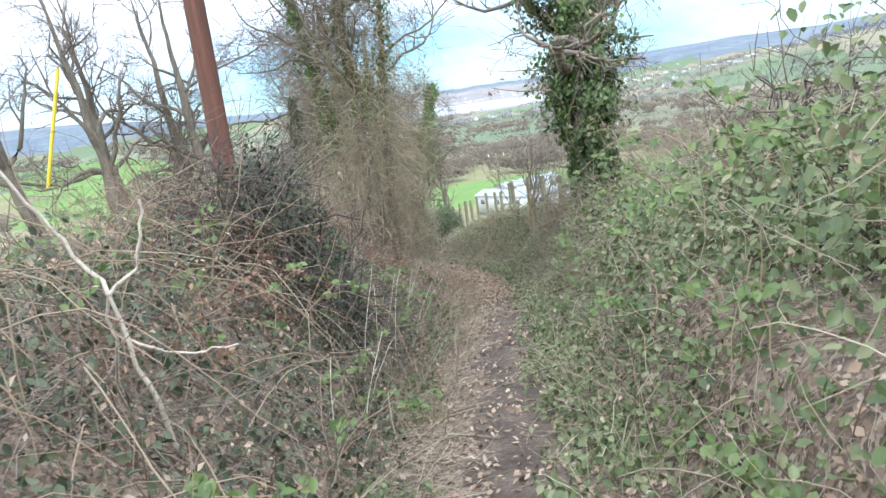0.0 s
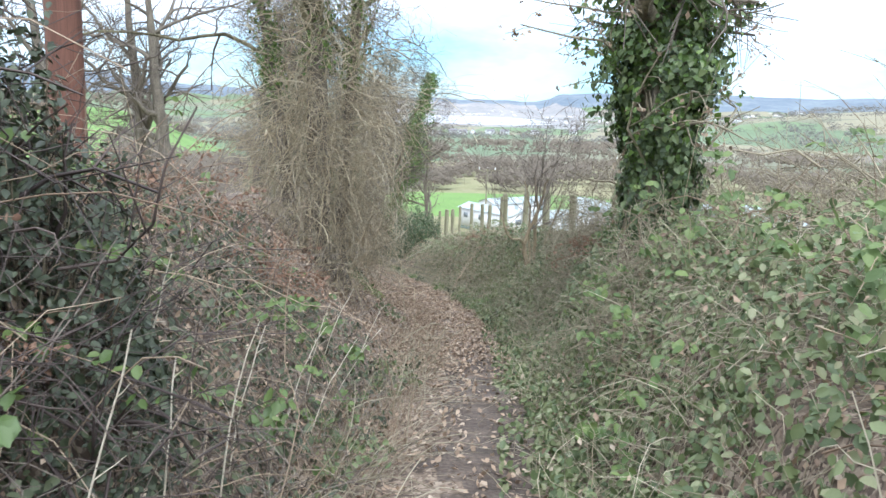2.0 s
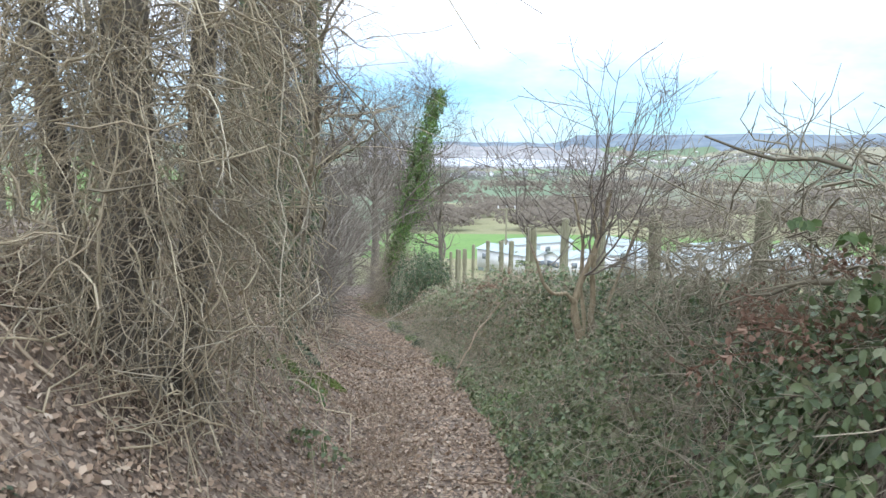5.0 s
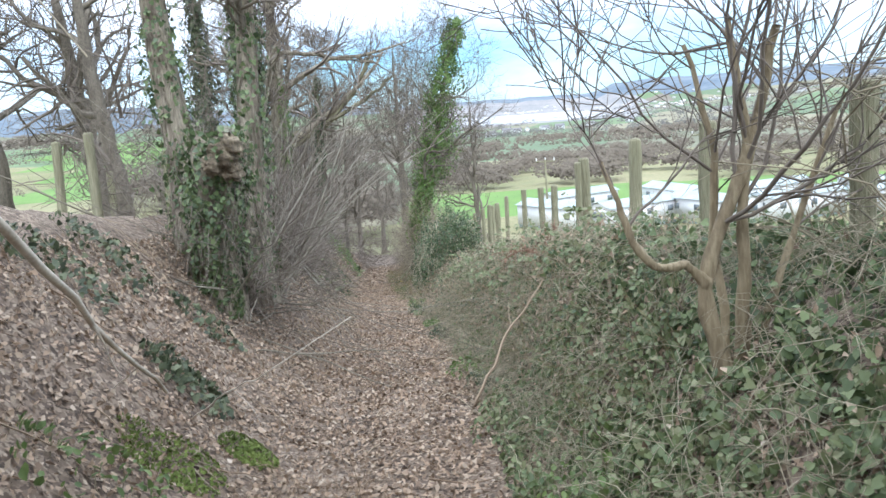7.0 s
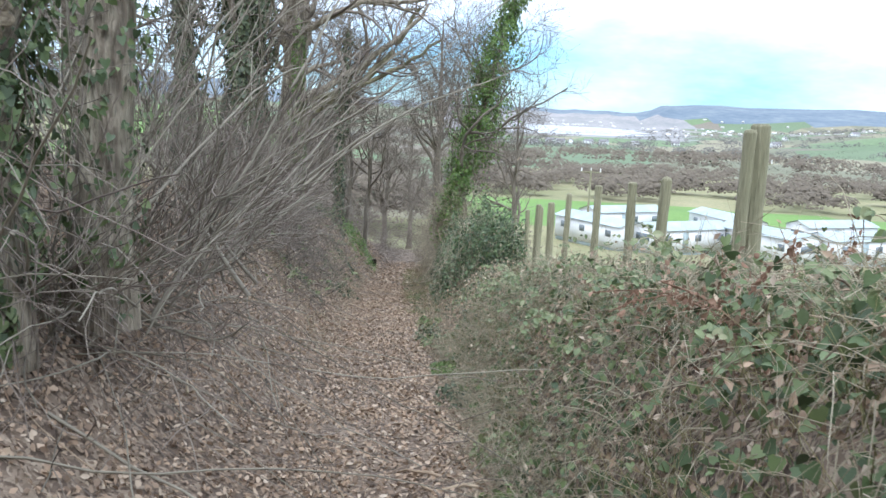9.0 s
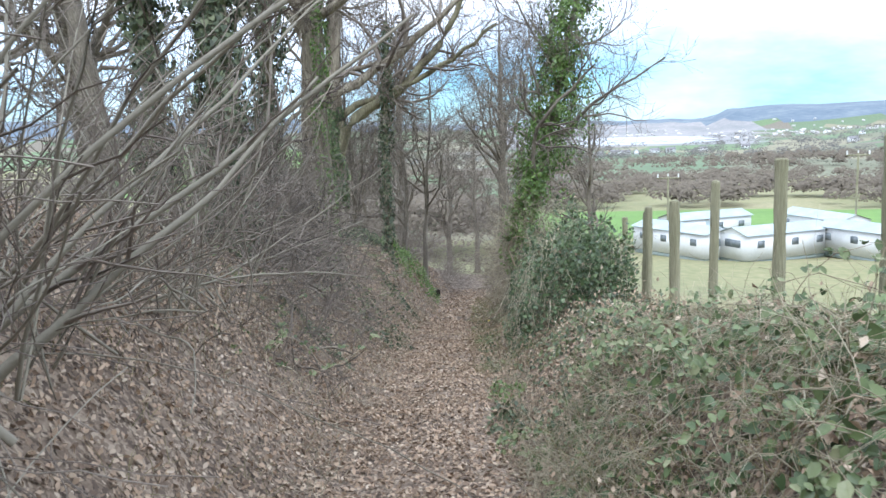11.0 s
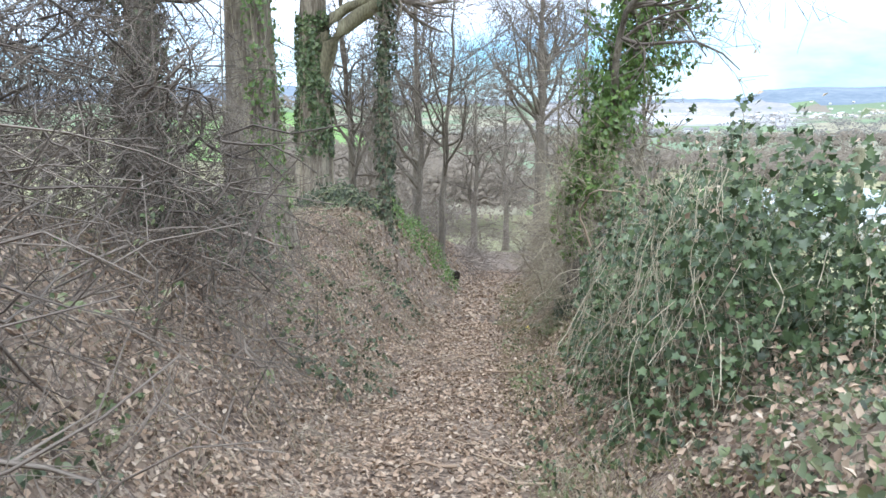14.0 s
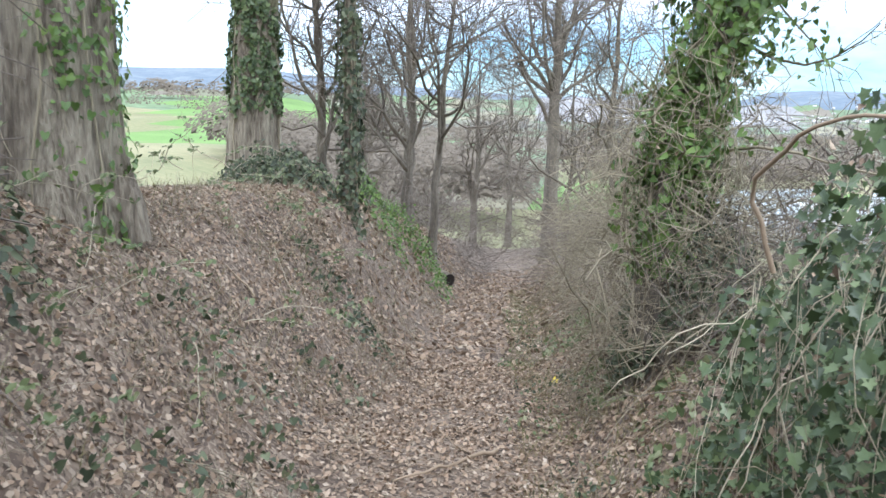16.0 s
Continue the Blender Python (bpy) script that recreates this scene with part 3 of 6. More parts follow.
def ivy_coat(trunk, radii, rng, count, t0, t1, depth, size, tilt=0.45, shape=HEART, side=None):
    """Leaves on a trunk, in uneven cushions with bare gaps."""
    m = len(trunk)
    t = rng.uniform(t0, t1, count)
    x = t * (m - 1)
    i = np.minimum(x.astype(int), m - 2)
    fr = (x - i)[:, None]
    p = trunk[i] * (1 - fr) + trunk[i + 1] * fr
    r = radii[i] * (1 - fr[:, 0]) + radii[i + 1] * fr[:, 0]
    a = rng.uniform(0, 2 * np.pi, count)
    u = np.cos(a) * 0.6 + trunk[0, 0], np.sin(a) * 0.6 + p[:, 2]
    lump = 0.5 + 0.6 * waves(u[0], u[1], 1.1, 8) + 0.35 * waves(u[0], u[1], 0.4, 9)
    keep = lump > rng.uniform(-0.15, 0.45, count)
    if side is not None:
        keep &= np.cos(a - side) > 0.25 + 0.35 * waves(p[:, 2], 0 * a, 1.2, 15)
    t, p, r, a, lump = t[keep], p[keep], r[keep], a[keep], lump[keep]
    n = len(t)
    cushion = 0.12 + 0.95 * np.clip(lump, 0, 1.6) ** 1.2
    depth = np.interp(t, np.linspace(t0, t1, len(depth)), depth) if isinstance(depth, tuple) else depth
    out = np.stack([np.cos(a), np.sin(a), 0 * a + 0.25], 1)
    rad = r + depth * cushion * rng.uniform(0.25, 1.0, n) ** 0.6
    p = p + np.stack([np.cos(a) * rad, np.sin(a) * rad, rng.normal(0, 0.05, n)], 1)
    return scatter(shape, p, turns(n, out, tilt, rng), size * rng.uniform(0.55, 1.35, (n, 1)))


def climbing_stems(trunk, radii, rng, count, t1):
    """Ivy stems that cling to a trunk and wind a little."""
    m = len(trunk)
    k = max(4, int(m * t1))
    a = rng.uniform(0, 6.28, (count, 1)) + np.cumsum(rng.normal(0, 0.22, (count, k)), 1)
    rad = (radii[:k] * 1.06 + 0.01)[None]
    p = trunk[None, :k] + np.stack([np.cos(a) * rad, np.sin(a) * rad, 0 * a], -1)
    return tubes(p, 0.016 * rng.uniform(0.4, 1.3, (count, 1)) * np.linspace(1, 0.4, k)[None], 5)


def bark_trunk(trunk, radii, rng, sides=30):
    """A trunk with furrows and a flared, buttressed foot."""
    m0 = len(trunk)
    m = m0 * 2
    s = np.linspace(0, m0 - 1, m)
    trunk = np.stack([np.interp(s, np.arange(m0), trunk[:, i]) for i in range(3)], 1)
    radii = np.interp(s, np.arange(m0), radii)
    v, f = tubes(trunk[None], radii[None], sides)
    v = v.reshape(m, sides, 3)
    c = trunk[:, None]
    ang = np.arange(sides) * 6.283 / sides
    flare = np.exp(-np.clip(trunk[:, 2], 0, None) / 0.45)[:, None]
    ridge = rng.normal(0, 1, sides)[None] * 0.7 + np.cumsum(rng.normal(0, 0.35, (m, sides)), 0) * 0.5
    k = 1 + 0.06 * np.sin(ang * 5 + 1)[None] + 0.06 * np.clip(ridge, -1.6, 1.6) + flare * (0.22 + 0.16 * np.sin(ang * 4)[None])
    v = c + (v - c) * k[..., None]
    return v.reshape(-1, 3), f


def tree(place, height, r, label, seed, lean=(0, 0), limbs=14, t0=0.35, spread=3.5, fine=5, bark=BARK, ivy=0, ivy_to=0.7, ivy_depth=0.3, ivy_mat=IVY, ivy_size=0.075, ivy_from=0.0, up=0.06, angle=52, kind="bare_tree", group="", clinging=0, spurs=0, twig=TWIG, crooked=0.035, heavy=0.5, spine=None, ivy_side=None):
    rng = np.random.default_rng(seed)
    root = thing(kind, place, label, "tree", group)
    trunk = trunk_path(height, lean, 22, rng, crooked) if spine is None else line(spine, 22)
    radii = r * (1 - 0.93 * np.linspace(0, 1, 22) ** 0.9)
    part("trunk", Heap().add(*bark_trunk(trunk, radii, rng)), bark, root, smooth=True)
    thick, thin, tips = bare_crown(trunk, radii, rng, limbs, t0, spread, fine, up, angle, 0.0035 if place[1] < 48 else 0.006, heavy)
    for limb in thick:
        part("limb", limb, bark, root, smooth=True)
    part("twigs", thin, twig, root)
    if spurs:
        a, ra = sprout(trunk[None], 0.05 * radii[None] / r, spurs, 0.12, 0.7, 1.5, 62, 7, 0.5, 0.3, 0.04, rng)
        b, rb = sprout(a, ra, 6, 0.3, 1.0, 0.6, 45, 5, 0.7, 0.3, 0.0, rng)
        part("spurs", Heap().add(*tubes(a, np.maximum(ra, 0.006), 4)).add(*tubes(b, np.maximum(rb, 0.004), 3)), VINE, root)
        q = a[:, :5].reshape(-1, 3).repeat(9, 0)
        q = q + rng.normal(0, 0.085, q.shape)
        part("ivy", Heap().add(*scatter(HEART, q, turns(len(q), q * (0.4, 0.4, 0) + (0, 0, 0.2), 0.6, rng), ivy_size * rng.uniform(0.6, 1.3, (len(q), 1)))), BRIGHT_IVY, root, "ivy spreading out along dead spurs")
        tips = np.concatenate([tips[:, [0, 1, 1]], b[:, 1:4], b[:, 2:5], a[:, 4:7]])
    if clinging:
        tips = tips[tips[:, -1, 2] < 6]
        k = rng.integers(0, len(tips), clinging // 3).repeat(3)
        p = tips[k, rng.integers(0, 3, len(k))] + rng.normal(0, 0.03, (len(k), 3)) - (0, 0, 0.03)
        part("dead_leaves", Heap().add(*scatter(CURLED, p, turns(len(p), np.zeros((len(p), 3)), 1.0, rng), 0.056 * rng.uniform(0.6, 1.3, (len(p), 1)))), LITTER, root, "withered brown oak leaves")
    if ivy:
        part("ivy", Heap().add(*ivy_coat(trunk, radii, rng, int(ivy * 1.2), ivy_from, ivy_to, ivy_depth, ivy_size, shape=HEART, side=ivy_side)), ivy_mat, root, "glossy green climbing ivy")
        if isinstance(ivy_depth, tuple):
            part("ivy", Heap().add(*ivy_coat(trunk, radii * 1.05, rng, int(ivy * 0.7), ivy_from + 0.08, ivy_to, tuple(1.15 * v for v in ivy_depth), ivy_size)), BRIGHT_IVY, root, "paler young ivy leaves")
        part("ivy_stems", Heap().add(*climbing_stems(trunk, radii, rng, 9, ivy_to * 0.8)), VINE, root)
    return root


def mound_leaves(rng, count, x0, x1, y0, y1, height, shape, size, lean=(0, 0), over=0.0, tilt=0.7, base=0.0, rough=0.42):
    """Leaves over a bumpy mass; x is from the lane's middle."""
    y = rng.uniform(y0, y1, count)
    dx = rng.uniform(x0, x1, count)
    x = dx + lane_x(y)
    top = height(dx, y) * (0.75 + rough * waves(x, y, 0.8, 21)) + 0.3 * rough * waves(x, y, 0.3, 22)
    keep = (top > 0.05) & (waves(x, y, 0.55, 23) + 0.6 * waves(x, y, 0.22, 24) > rng.uniform(-1.1, 0.3, count))
    x, y, top, dx = x[keep], y[keep], top[keep], dx[keep]
    n = len(x)
    h = base + top * (1 - rng.uniform(0, 1, n) ** 1.6 * 0.95) + over * rng.normal(0, 1, n)
    p = np.stack([x, y, ground_z(x, y) + np.maximum(h, 0.02)], 1)
    out = np.stack([np.full(n, lean[0]), np.full(n, lean[1]), np.full(n, 0.8)], 1)
    return scatter(shape, p, turns(n, out, tilt, rng), size * rng.uniform(0.55, 1.35, (n, 1)))


def thicket(rng, count, x0, x1, y0, y1, height, length, radius, up=-0.14, wobble=0.4, m=6, way=(0, 0, 1), jitter=0.7, start=(0, 0.6)):
    """Arching thin stems that start low in a mass."""
    y = rng.uniform(y0, y1, count)
    dx = rng.uniform(x0, x1, count)
    x = dx + lane_x(y)
    top = height(dx, y)
    keep = top > 0.05
    x, y, top = x[keep], y[keep], top[keep]
    n = len(x)
    z = ground_z(x, y) + top * rng.uniform(start[0], start[1], n)
    d = np.array(way) + rng.normal(0, jitter, (n, 3))
    p = wander(np.stack([x, y, z], 1), d, length * rng.uniform(0.4, 1.3, n), m, wobble, up, rng)
    floor = ground_z(p[..., 0], p[..., 1]) + 0.02
    p[..., 2] = np.maximum(p[..., 2], floor)
    return p, radius * rng.uniform(0.5, 1.5, (n, 1)) * np.linspace(1.0, 0.45, m)[None]


def clear_of_way(p, r, side=0.55, head=0.9):
    """Leaves out the stems that would reach into the camera's way."""
    dx = np.abs(p[..., 0] - lane_x(p[..., 1]))
    h = p[..., 2] - fall(p[..., 1])
    bad = ((dx < side) & (h > head) & (h < 2.6) & (p[..., 1] > -2) & (p[..., 1] < 41)).any(1)
    return p[~bad], r[~bad]


# -- leaf litter --
def litter_heap(rng, count, x0, x1, y0, y1, size, thin_right=True):
    y = rng.uniform(y0, y1, count)
    dx = rng.uniform(x0, x1, count)
    x = dx + lane_x(y)
    keep = np.ones(count, bool)
    if thin_right:
        keep = rng.uniform(0, 1, count) < np.clip(1.15 - 0.55 * np.clip(dx - 0.9, 0, 3), 0.12, 1)
    keep &= rng.uniform(0, 1, count) < (0.8 + 0.35 * waves(x, y, 1.2, 31)) * np.interp(y, [0, 13, 18], [0.42, 0.42, 1]) * (1 - 0.45 * np.exp(-((dx - 0.2) / 0.4) ** 2) * (y < 16))
    x, y = x[keep], y[keep]
    n = len(x)
    p = np.stack([x, y, ground_z(x, y) + rng.uniform(0.01, 0.05, n)], 1)
    e = 0.05
    nx = -(ground_z(x + e, y) - ground_z(x - e, y)) / (2 * e)
    ny = -(ground_z(x, y + e) - ground_z(x, y - e)) / (2 * e)
    out = unit(np.stack([nx, ny, np.ones(n)], 1))
    z = unit(out + rng.normal(0, 0.5, (n, 3)))
    a = unit(np.cross(z, rng.normal(size=(n, 3))))
    rot = np.stack([a, np.cross(z, a), z], -1)
    s = size * rng.uniform(0.6, 1.35, (n, 1)) * np.stack([rng.uniform(0.7, 1.2, n), np.ones(n), rng.uniform(-0.6, 1.5, n)], 1)
    k = n // 3
    return scatter(CURLED, p[:k], rot[:k], s[:k]), scatter(FOLDED, p[k:], rot[k:], s[k:])


def spread_litter(h, kinds):
    for one in kinds:
        h.add(*one)


def build_litter():
    rng = np.random.default_rng(3)
    h = Heap()
    spread_litter(h, litter_heap(rng, 36000, -2.8, 1.8, 1, 16, 0.052))
    spread_litter(h, litter_heap(rng, 90000, -3.2, 1.6, 14, 34, 0.047))
    spread_litter(h, litter_heap(rng, 80000, -3.6, 1.6, 34, 50, 0.047))
    spread_litter(h, litter_heap(rng, 16000, -3.4, 1.8, 49, 72, 0.1))
    ob = part("leaf_litter", h, LITTER)
    tagged(ob, "thick layer of fallen brown oak leaves over the lane and its bank", "leaf litter", kind="stuff")


build_litter()


# -- hedges --
def right_front(dx, y):
    dx = dx + 0.28 * waves(y, dx * 0.4, 1.5, 25)
    return np.maximum(np.clip((dx - 0.75) * 1.1, 0, 1) * np.interp(y, [0.5, 1.5, 4, 6, 8, 12, 14, 15.5, 17], [1.2, 1.7, 1.5, 1.0, 0.75, 0.65, 0.5, 0.22, 0.12]), np.interp(y, [3, 6, 13, 15, 17], [0, 0.3, 0.3, 0.16, 0.1]) * smooth(0.1, 0.6, dx))


def left_front(dx, y):
    return np.clip((-dx - 0.75) * 0.85, 0, 1) * np.interp(y, [1.0, 3, 6, 9, 12, 15], [0.35, 0.55, 0.6, 0.45, 0.35, 0.0])


def right_mid(dx, y):
    dx = dx + 0.26 * waves(y, dx * 0.4, 1.3, 26)
    return np.clip((dx - 0.55) * 1.5, 0, 1) * np.interp(y, [15, 17, 21, 24, 30, 34, 40], [0.13, 0.13, 0.16, 0.42, 0.4, 0.24, 0.14])


def right_heap(dx, y):
    dx = dx + 0.2 * waves(y, dx * 0.4, 1.1, 27)
    u = (np.abs(dx - 1.98) / 0.9) ** 4 + (np.abs(y - 41.6) / 2.6) ** 4
    return 1.62 * np.clip(1 - u, 0, 1) ** 0.22


def hedge(name, label, heights, x0, x1, y0, y1, leaves, stems, seed, leaf_mat, shape, size, stem_mat=CANE, stem_len=0.95, lean=(-0.5, -0.4), radius=0.0036, tilt=0.7, dead=0.0, rough=0.42):
    rng = np.random.default_rng(seed)
    mid = (x0 + x1) / 2
    root = thing(name, (0, 0, 0), label, "hedge" if "hedge" in name else "bush", kind="stuff")
    h = Heap().add(*mound_leaves(rng, leaves, x0, x1, y0, y1, heights, shape, size, lean, 0.05, tilt, rough=rough))
    part("leaves", h, leaf_mat, root)
    p, r = clear_of_way(*thicket(rng, stems, x0, x1, y0, y1, heights, stem_len, radius))
    part("stems", Heap().add(*tubes(p, r, 3)), stem_mat, root)
    if dead:
        h = Heap().add(*mound_leaves(rng, int(dead), x0, x1, y0, y1, heights, CURLED, 0.052, lean, 0.08, 0.9))
        part("dead_leaves", h, LITTER, root)
    return root



def sprays(name, label, heights, x0, x1, y0, y1, count, seed, leaf_mat, size, length=0.9, stem_mat=CANE, way=(0, 0, 0.6), droop=-0.16, group="bramble sprays"):
    """Arching canes with leaves in threes along them."""
    rng = np.random.default_rng(seed)
    root = thing(name, (0, 0, 0), label, "bush", kind="stuff")
    p, r = clear_of_way(*thicket(rng, count, x0, x1, y0, y1, heights, length, 0.0034, up=droop, wobble=0.2, m=8, way=way, jitter=0.6, start=(0.5, 1.0)))
    keep = (np.abs(p[..., 0] - lane_x(p[..., 1])) > 0.62).all(1)
    p, r = p[keep], r[keep]
    part("canes", Heap().add(*tubes(p, r, 4)), stem_mat, root)
    n = len(p)
    k = rng.integers(2, 8, (n, 7))
    c = p[np.arange(n)[:, None], k].reshape(-1, 3)
    c = c[rng.uniform(0, 1, len(c)) < 0.75] if leaf_mat else c[:0]
    if len(c):
        a = rng.uniform(0, 6.28, len(c))
        q = np.concatenate([c + size * 0.75 * np.stack([np.cos(a + s), np.sin(a + s), 0.2 + 0 * a], 1) for s in (-1.3, 0, 1.3)])
        q[:, 2] = np.maximum(q[:, 2], ground_z(q[:, 0], q[:, 1]) + 0.04)
        part("sprigs", Heap().add(*scatter(OVAL, q, turns(len(q), np.array([[-0.1, -0.5, 0.8]]), 0.4, rng), size * rng.uniform(0.6, 1.3, (len(q), 1)))), leaf_mat, root)
    return root


hedge("bramble_hedge", "dense green bramble bank with dry canes beside the lane", right_front, 0.1, 4.2, 0.8, 17, 56000, 2400, 41, BRAMBLE, OVAL, 0.06, stem_mat=TANGLE, stem_len=0.7, radius=0.003, dead=6000)
hedge("bramble_bush", "tangled bramble thicket with dead canes on the bank", left_front, -3.8, -0.75, 1.2, 15, 24000, 3000, 42, IVY, OVAL, 0.06, stem_mat=TWIG, lean=(0.5, -0.4), dead=6000)
hedge("ivy_hedge", "low bank of glossy ivy and bramble under a hazel", right_mid, 1.4, 3.6, 15, 23.5, 32000, 320, 43, GREEN_IVY, HEART, 0.05, stem_mat=VINE, stem_len=0.6, radius=0.0026, dead=1000)
hedge("bramble_hedge", "low straw-streaked bramble falling to the lane", right_mid, 0.5, 1.6, 15, 23.5, 12000, 320, 56, BRAMBLE, HEART, 0.05, stem_mat=TANGLE, stem_len=0.6, radius=0.0026, dead=2500)
hedge("scrub_hedge", "shaggy hedge of dead grass and bramble below a fence", right_mid, 0.6, 3.4, 22.5, 34.5, 23000, 1100, 45, GREEN_IVY, HEART, 0.052, stem_mat=TANGLE, stem_len=0.6, radius=0.0026, dead=11000)
hedge("ivy_bank", "low ivy and bramble over fallen leaves on a bank", right_mid, 0.45, 3.4, 33.5, 41, 8000, 700, 54, IVY, HEART, 0.044, stem_mat=VINE, stem_len=0.5, radius=0.0026, dead=9000)
hedge("ivy_bush", "rounded heap of dark ivy hung with bare stems", right_heap, 0.95, 3.0, 38.8, 44.3, 27000, 110, 44, DARK_IVY, LOBED, 0.058, stem_mat=VINE, stem_len=0.9, lean=(-0.7, -0.6), radius=0.0026, dead=1500, rough=0.36)
hedge("bramble_hedge", "low green bramble growing down a bank to the lane", lambda dx, y: 0.2 + 0.1 * waves(dx, y, 0.9, 28), 0.35, 1.5, 8.5, 24, 24000, 300, 53, BRAMBLE, OVAL, 0.052, stem_mat=TANGLE, stem_len=0.5, lean=(-0.8, -0.3))
sprays("bramble_spray", "leafy green bramble sprays arching over a hedge", right_front, 0.5, 3.4, 0.8, 15, 380, 46, SPRIG, 0.075, 0.8)
sprays("bramble_spray", "bright green bramble sprays among dead canes", left_front, -3.2, -0.8, 1.4, 13, 110, 47, SPRIG, 0.07, 0.8, way=(0.3, -0.1, 0.6))
sprays("bramble_spray", "dark bramble sprays along the hedge top below a fence", right_mid, 1.2, 2.9, 22, 35, 240, 48, BRAMBLE, 0.055, 0.55, way=(-0.2, -0.2, 0.6), droop=-0.2)
sprays("dead_cane_tangle", "brown dead bramble canes arching off the bank", left_front, -3.4, -0.9, 2.0, 12, 420, 49, None, 0.05, 1.7, way=(0.5, -0.2, 0.7), droop=-0.2)
sprays("dead_cane_tangle", "pale dry canes tangled through a bramble bank", right_front, 0.6, 3.8, 1.0, 12, 190, 50, None, 0.05, 1.4, way=(-0.3, -0.1, 0.7), droop=-0.22)
sprays("dead_cane_tangle", "brown bare stems tangled behind a heap of ivy", lambda dx, y: 0.9 + 0.3 * waves(dx, y, 1.1, 29), 1.2, 3.4, 43.8, 48.5, 420, 55, None, 0.05, 1.3, stem_mat=DUSK_TWIG, way=(-0.2, -0.1, 0.8), droop=-0.12)


def hanging_stems():
    """Bare stems that trail down the face of the ivy heap."""
    rng = np.random.default_rng(52)
    root = thing("trailing_stems", (0, 0, 0), "grey-brown bare stems trailing down a heap of ivy", "stems", kind="stuff")
    n = 520
    y = rng.uniform(38.9, 43.8, n)
    dx = np.where(rng.uniform(0, 1, n) < 0.55, rng.uniform(1.05, 1.6, n), rng.uniform(1.6, 3.2, n))
    x = dx + lane_x(y)
    z = ground_z(x, y) + right_heap(dx, y) * rng.uniform(0.4, 1.0, n)
    keep = right_heap(dx, y) > 0.4
    s = np.stack([x, y, z], 1)[keep]
    d = np.stack([-0.15 + 0 * x, -0.15 + 0 * x, -0.8 + 0 * x], 1)[keep] + rng.normal(0, 0.2, (len(s), 3))
    p = wander(s, d, rng.uniform(0.4, 1.3, len(s)), 9, 0.24, -0.25, rng)
    p[..., 2] = np.maximum(p[..., 2], ground_z(p[..., 0], p[..., 1]) + 0.02)
    p, r = clear_of_way(p, np.minimum(0.0021 * (0.5 + rng.exponential(0.6, (len(p), 1))), 0.0036) * np.ones((1, 9)), 0.8)
    part("stems", Heap().add(*tubes(p, r, 4)), TANGLE, root)


hanging_stems()


def grass_tufts(name, label, rng, count, x0, x1, y0, y1, tall, mat=GRASS, drop=0.02):
    y = rng.uniform(y0, y1, count)
    dx = rng.uniform(x0, x1, count)
    x = dx + lane_x(y)
    keep = waves(x, y, 1.6, 51) > -0.15
    x, y = x[keep], y[keep]
    n = len(x)
    s = np.stack([x, y, ground_z(x, y) - drop], 1)
    p = wander(s, np.array([0, 0, 1]) + rng.normal(0, 0.45, (n, 3)), tall * rng.uniform(0.4, 1.3, n), 3, 0.2, -0.3, rng)
    ob = part(name, Heap().add(*tubes(p, np.full((n, 1), 0.0028) * np.linspace(1, 0.35, 3)[None], 3)), mat)
    tagged(ob, label, "grass", kind="stuff")


def hanging_grass():
    """Dead grass that hangs off the hedge over the lane's edge."""
    rng = np.random.default_rng(60)
    n = 19000
    y, dx = np.where(rng.uniform(0, 1, n) < 0.6, rng.uniform(22, 34, n), rng.uniform(9, 22, n)), rng.uniform(0.55, 2.2, n)
    x = dx + lane_x(y)
    keep = waves(x, y, 1.1, 53) + 0.5 * waves(x, y, 0.4, 54) > rng.uniform(-0.9, 0.6, n)
    x, y, dx = x[keep], y[keep], dx[keep]
    n = len(x)
    s = np.stack([x, y, ground_z(x, y) + np.maximum(right_mid(dx, y), 0.25) * rng.uniform(0.3, 1.1, n)], 1)
    p = wander(s, np.array([-0.35, -0.1, 0.45]) + rng.normal(0, 0.75, (n, 3)), rng.uniform(0.2, 0.6, n), 4, 0.25, -0.45, rng)
    p[..., 2] = np.maximum(p[..., 2], ground_z(p[..., 0], p[..., 1]) + 0.02)
    p, r = clear_of_way(p, 0.0026 * rng.uniform(0.5, 1.4, (n, 1)) * np.linspace(1, 0.4, 4)[None])
    ob = part("hanging_grass", Heap().add(*tubes(p, r, 3)), STRAW_GRASS)
    tagged(ob, "matted tan dead grass hanging over the hedge face", "grass", kind="stuff")


hanging_grass()
G = np.random.default_rng(61)
grass_tufts("dry_grass", "long pale winter grass hanging over the bank", G, 7000, 0.85, 2.6, 21, 34, 0.45)
grass_tufts("bank_grass", "thin grass and moss among fallen leaves on the bank", G, 9000, -4.2, -1.3, 30, 66, 0.2)
grass_tufts("bank_straw", "thin straw-coloured grass over fallen leaves on the bank", G, 16000, -3.8, -1.0, 32, 56, 0.2, STRAW_GRASS)
grass_tufts("field_grass", "pale rough grass along a field edge", G, 5000, 2.2, 5.0, 4, 46, 0.3)
grass_tufts("lane_grass", "thin straw stems along the edge of the lane", G, 2200, -1.25, -0.6, 5, 22, 0.45, CANE)


# -- ivy-clad oak by the fence --
tree(foot(3.03, 13.1), 8.5, 0.3, "old oak trunk thickly clad in ivy with withered brown leaves", 71, limbs=20, t0=0.3, spread=2.9, fine=4, ivy=19000, ivy_to=0.8, ivy_depth=(0.06, 0.3, 0.6, 0.8, 0.95, 0.9, 0.6), ivy_size=0.062, ivy_from=0.05, angle=62, kind="ivy_clad_oak", clinging=2100, spurs=46, ivy_mat=GREEN_IVY)


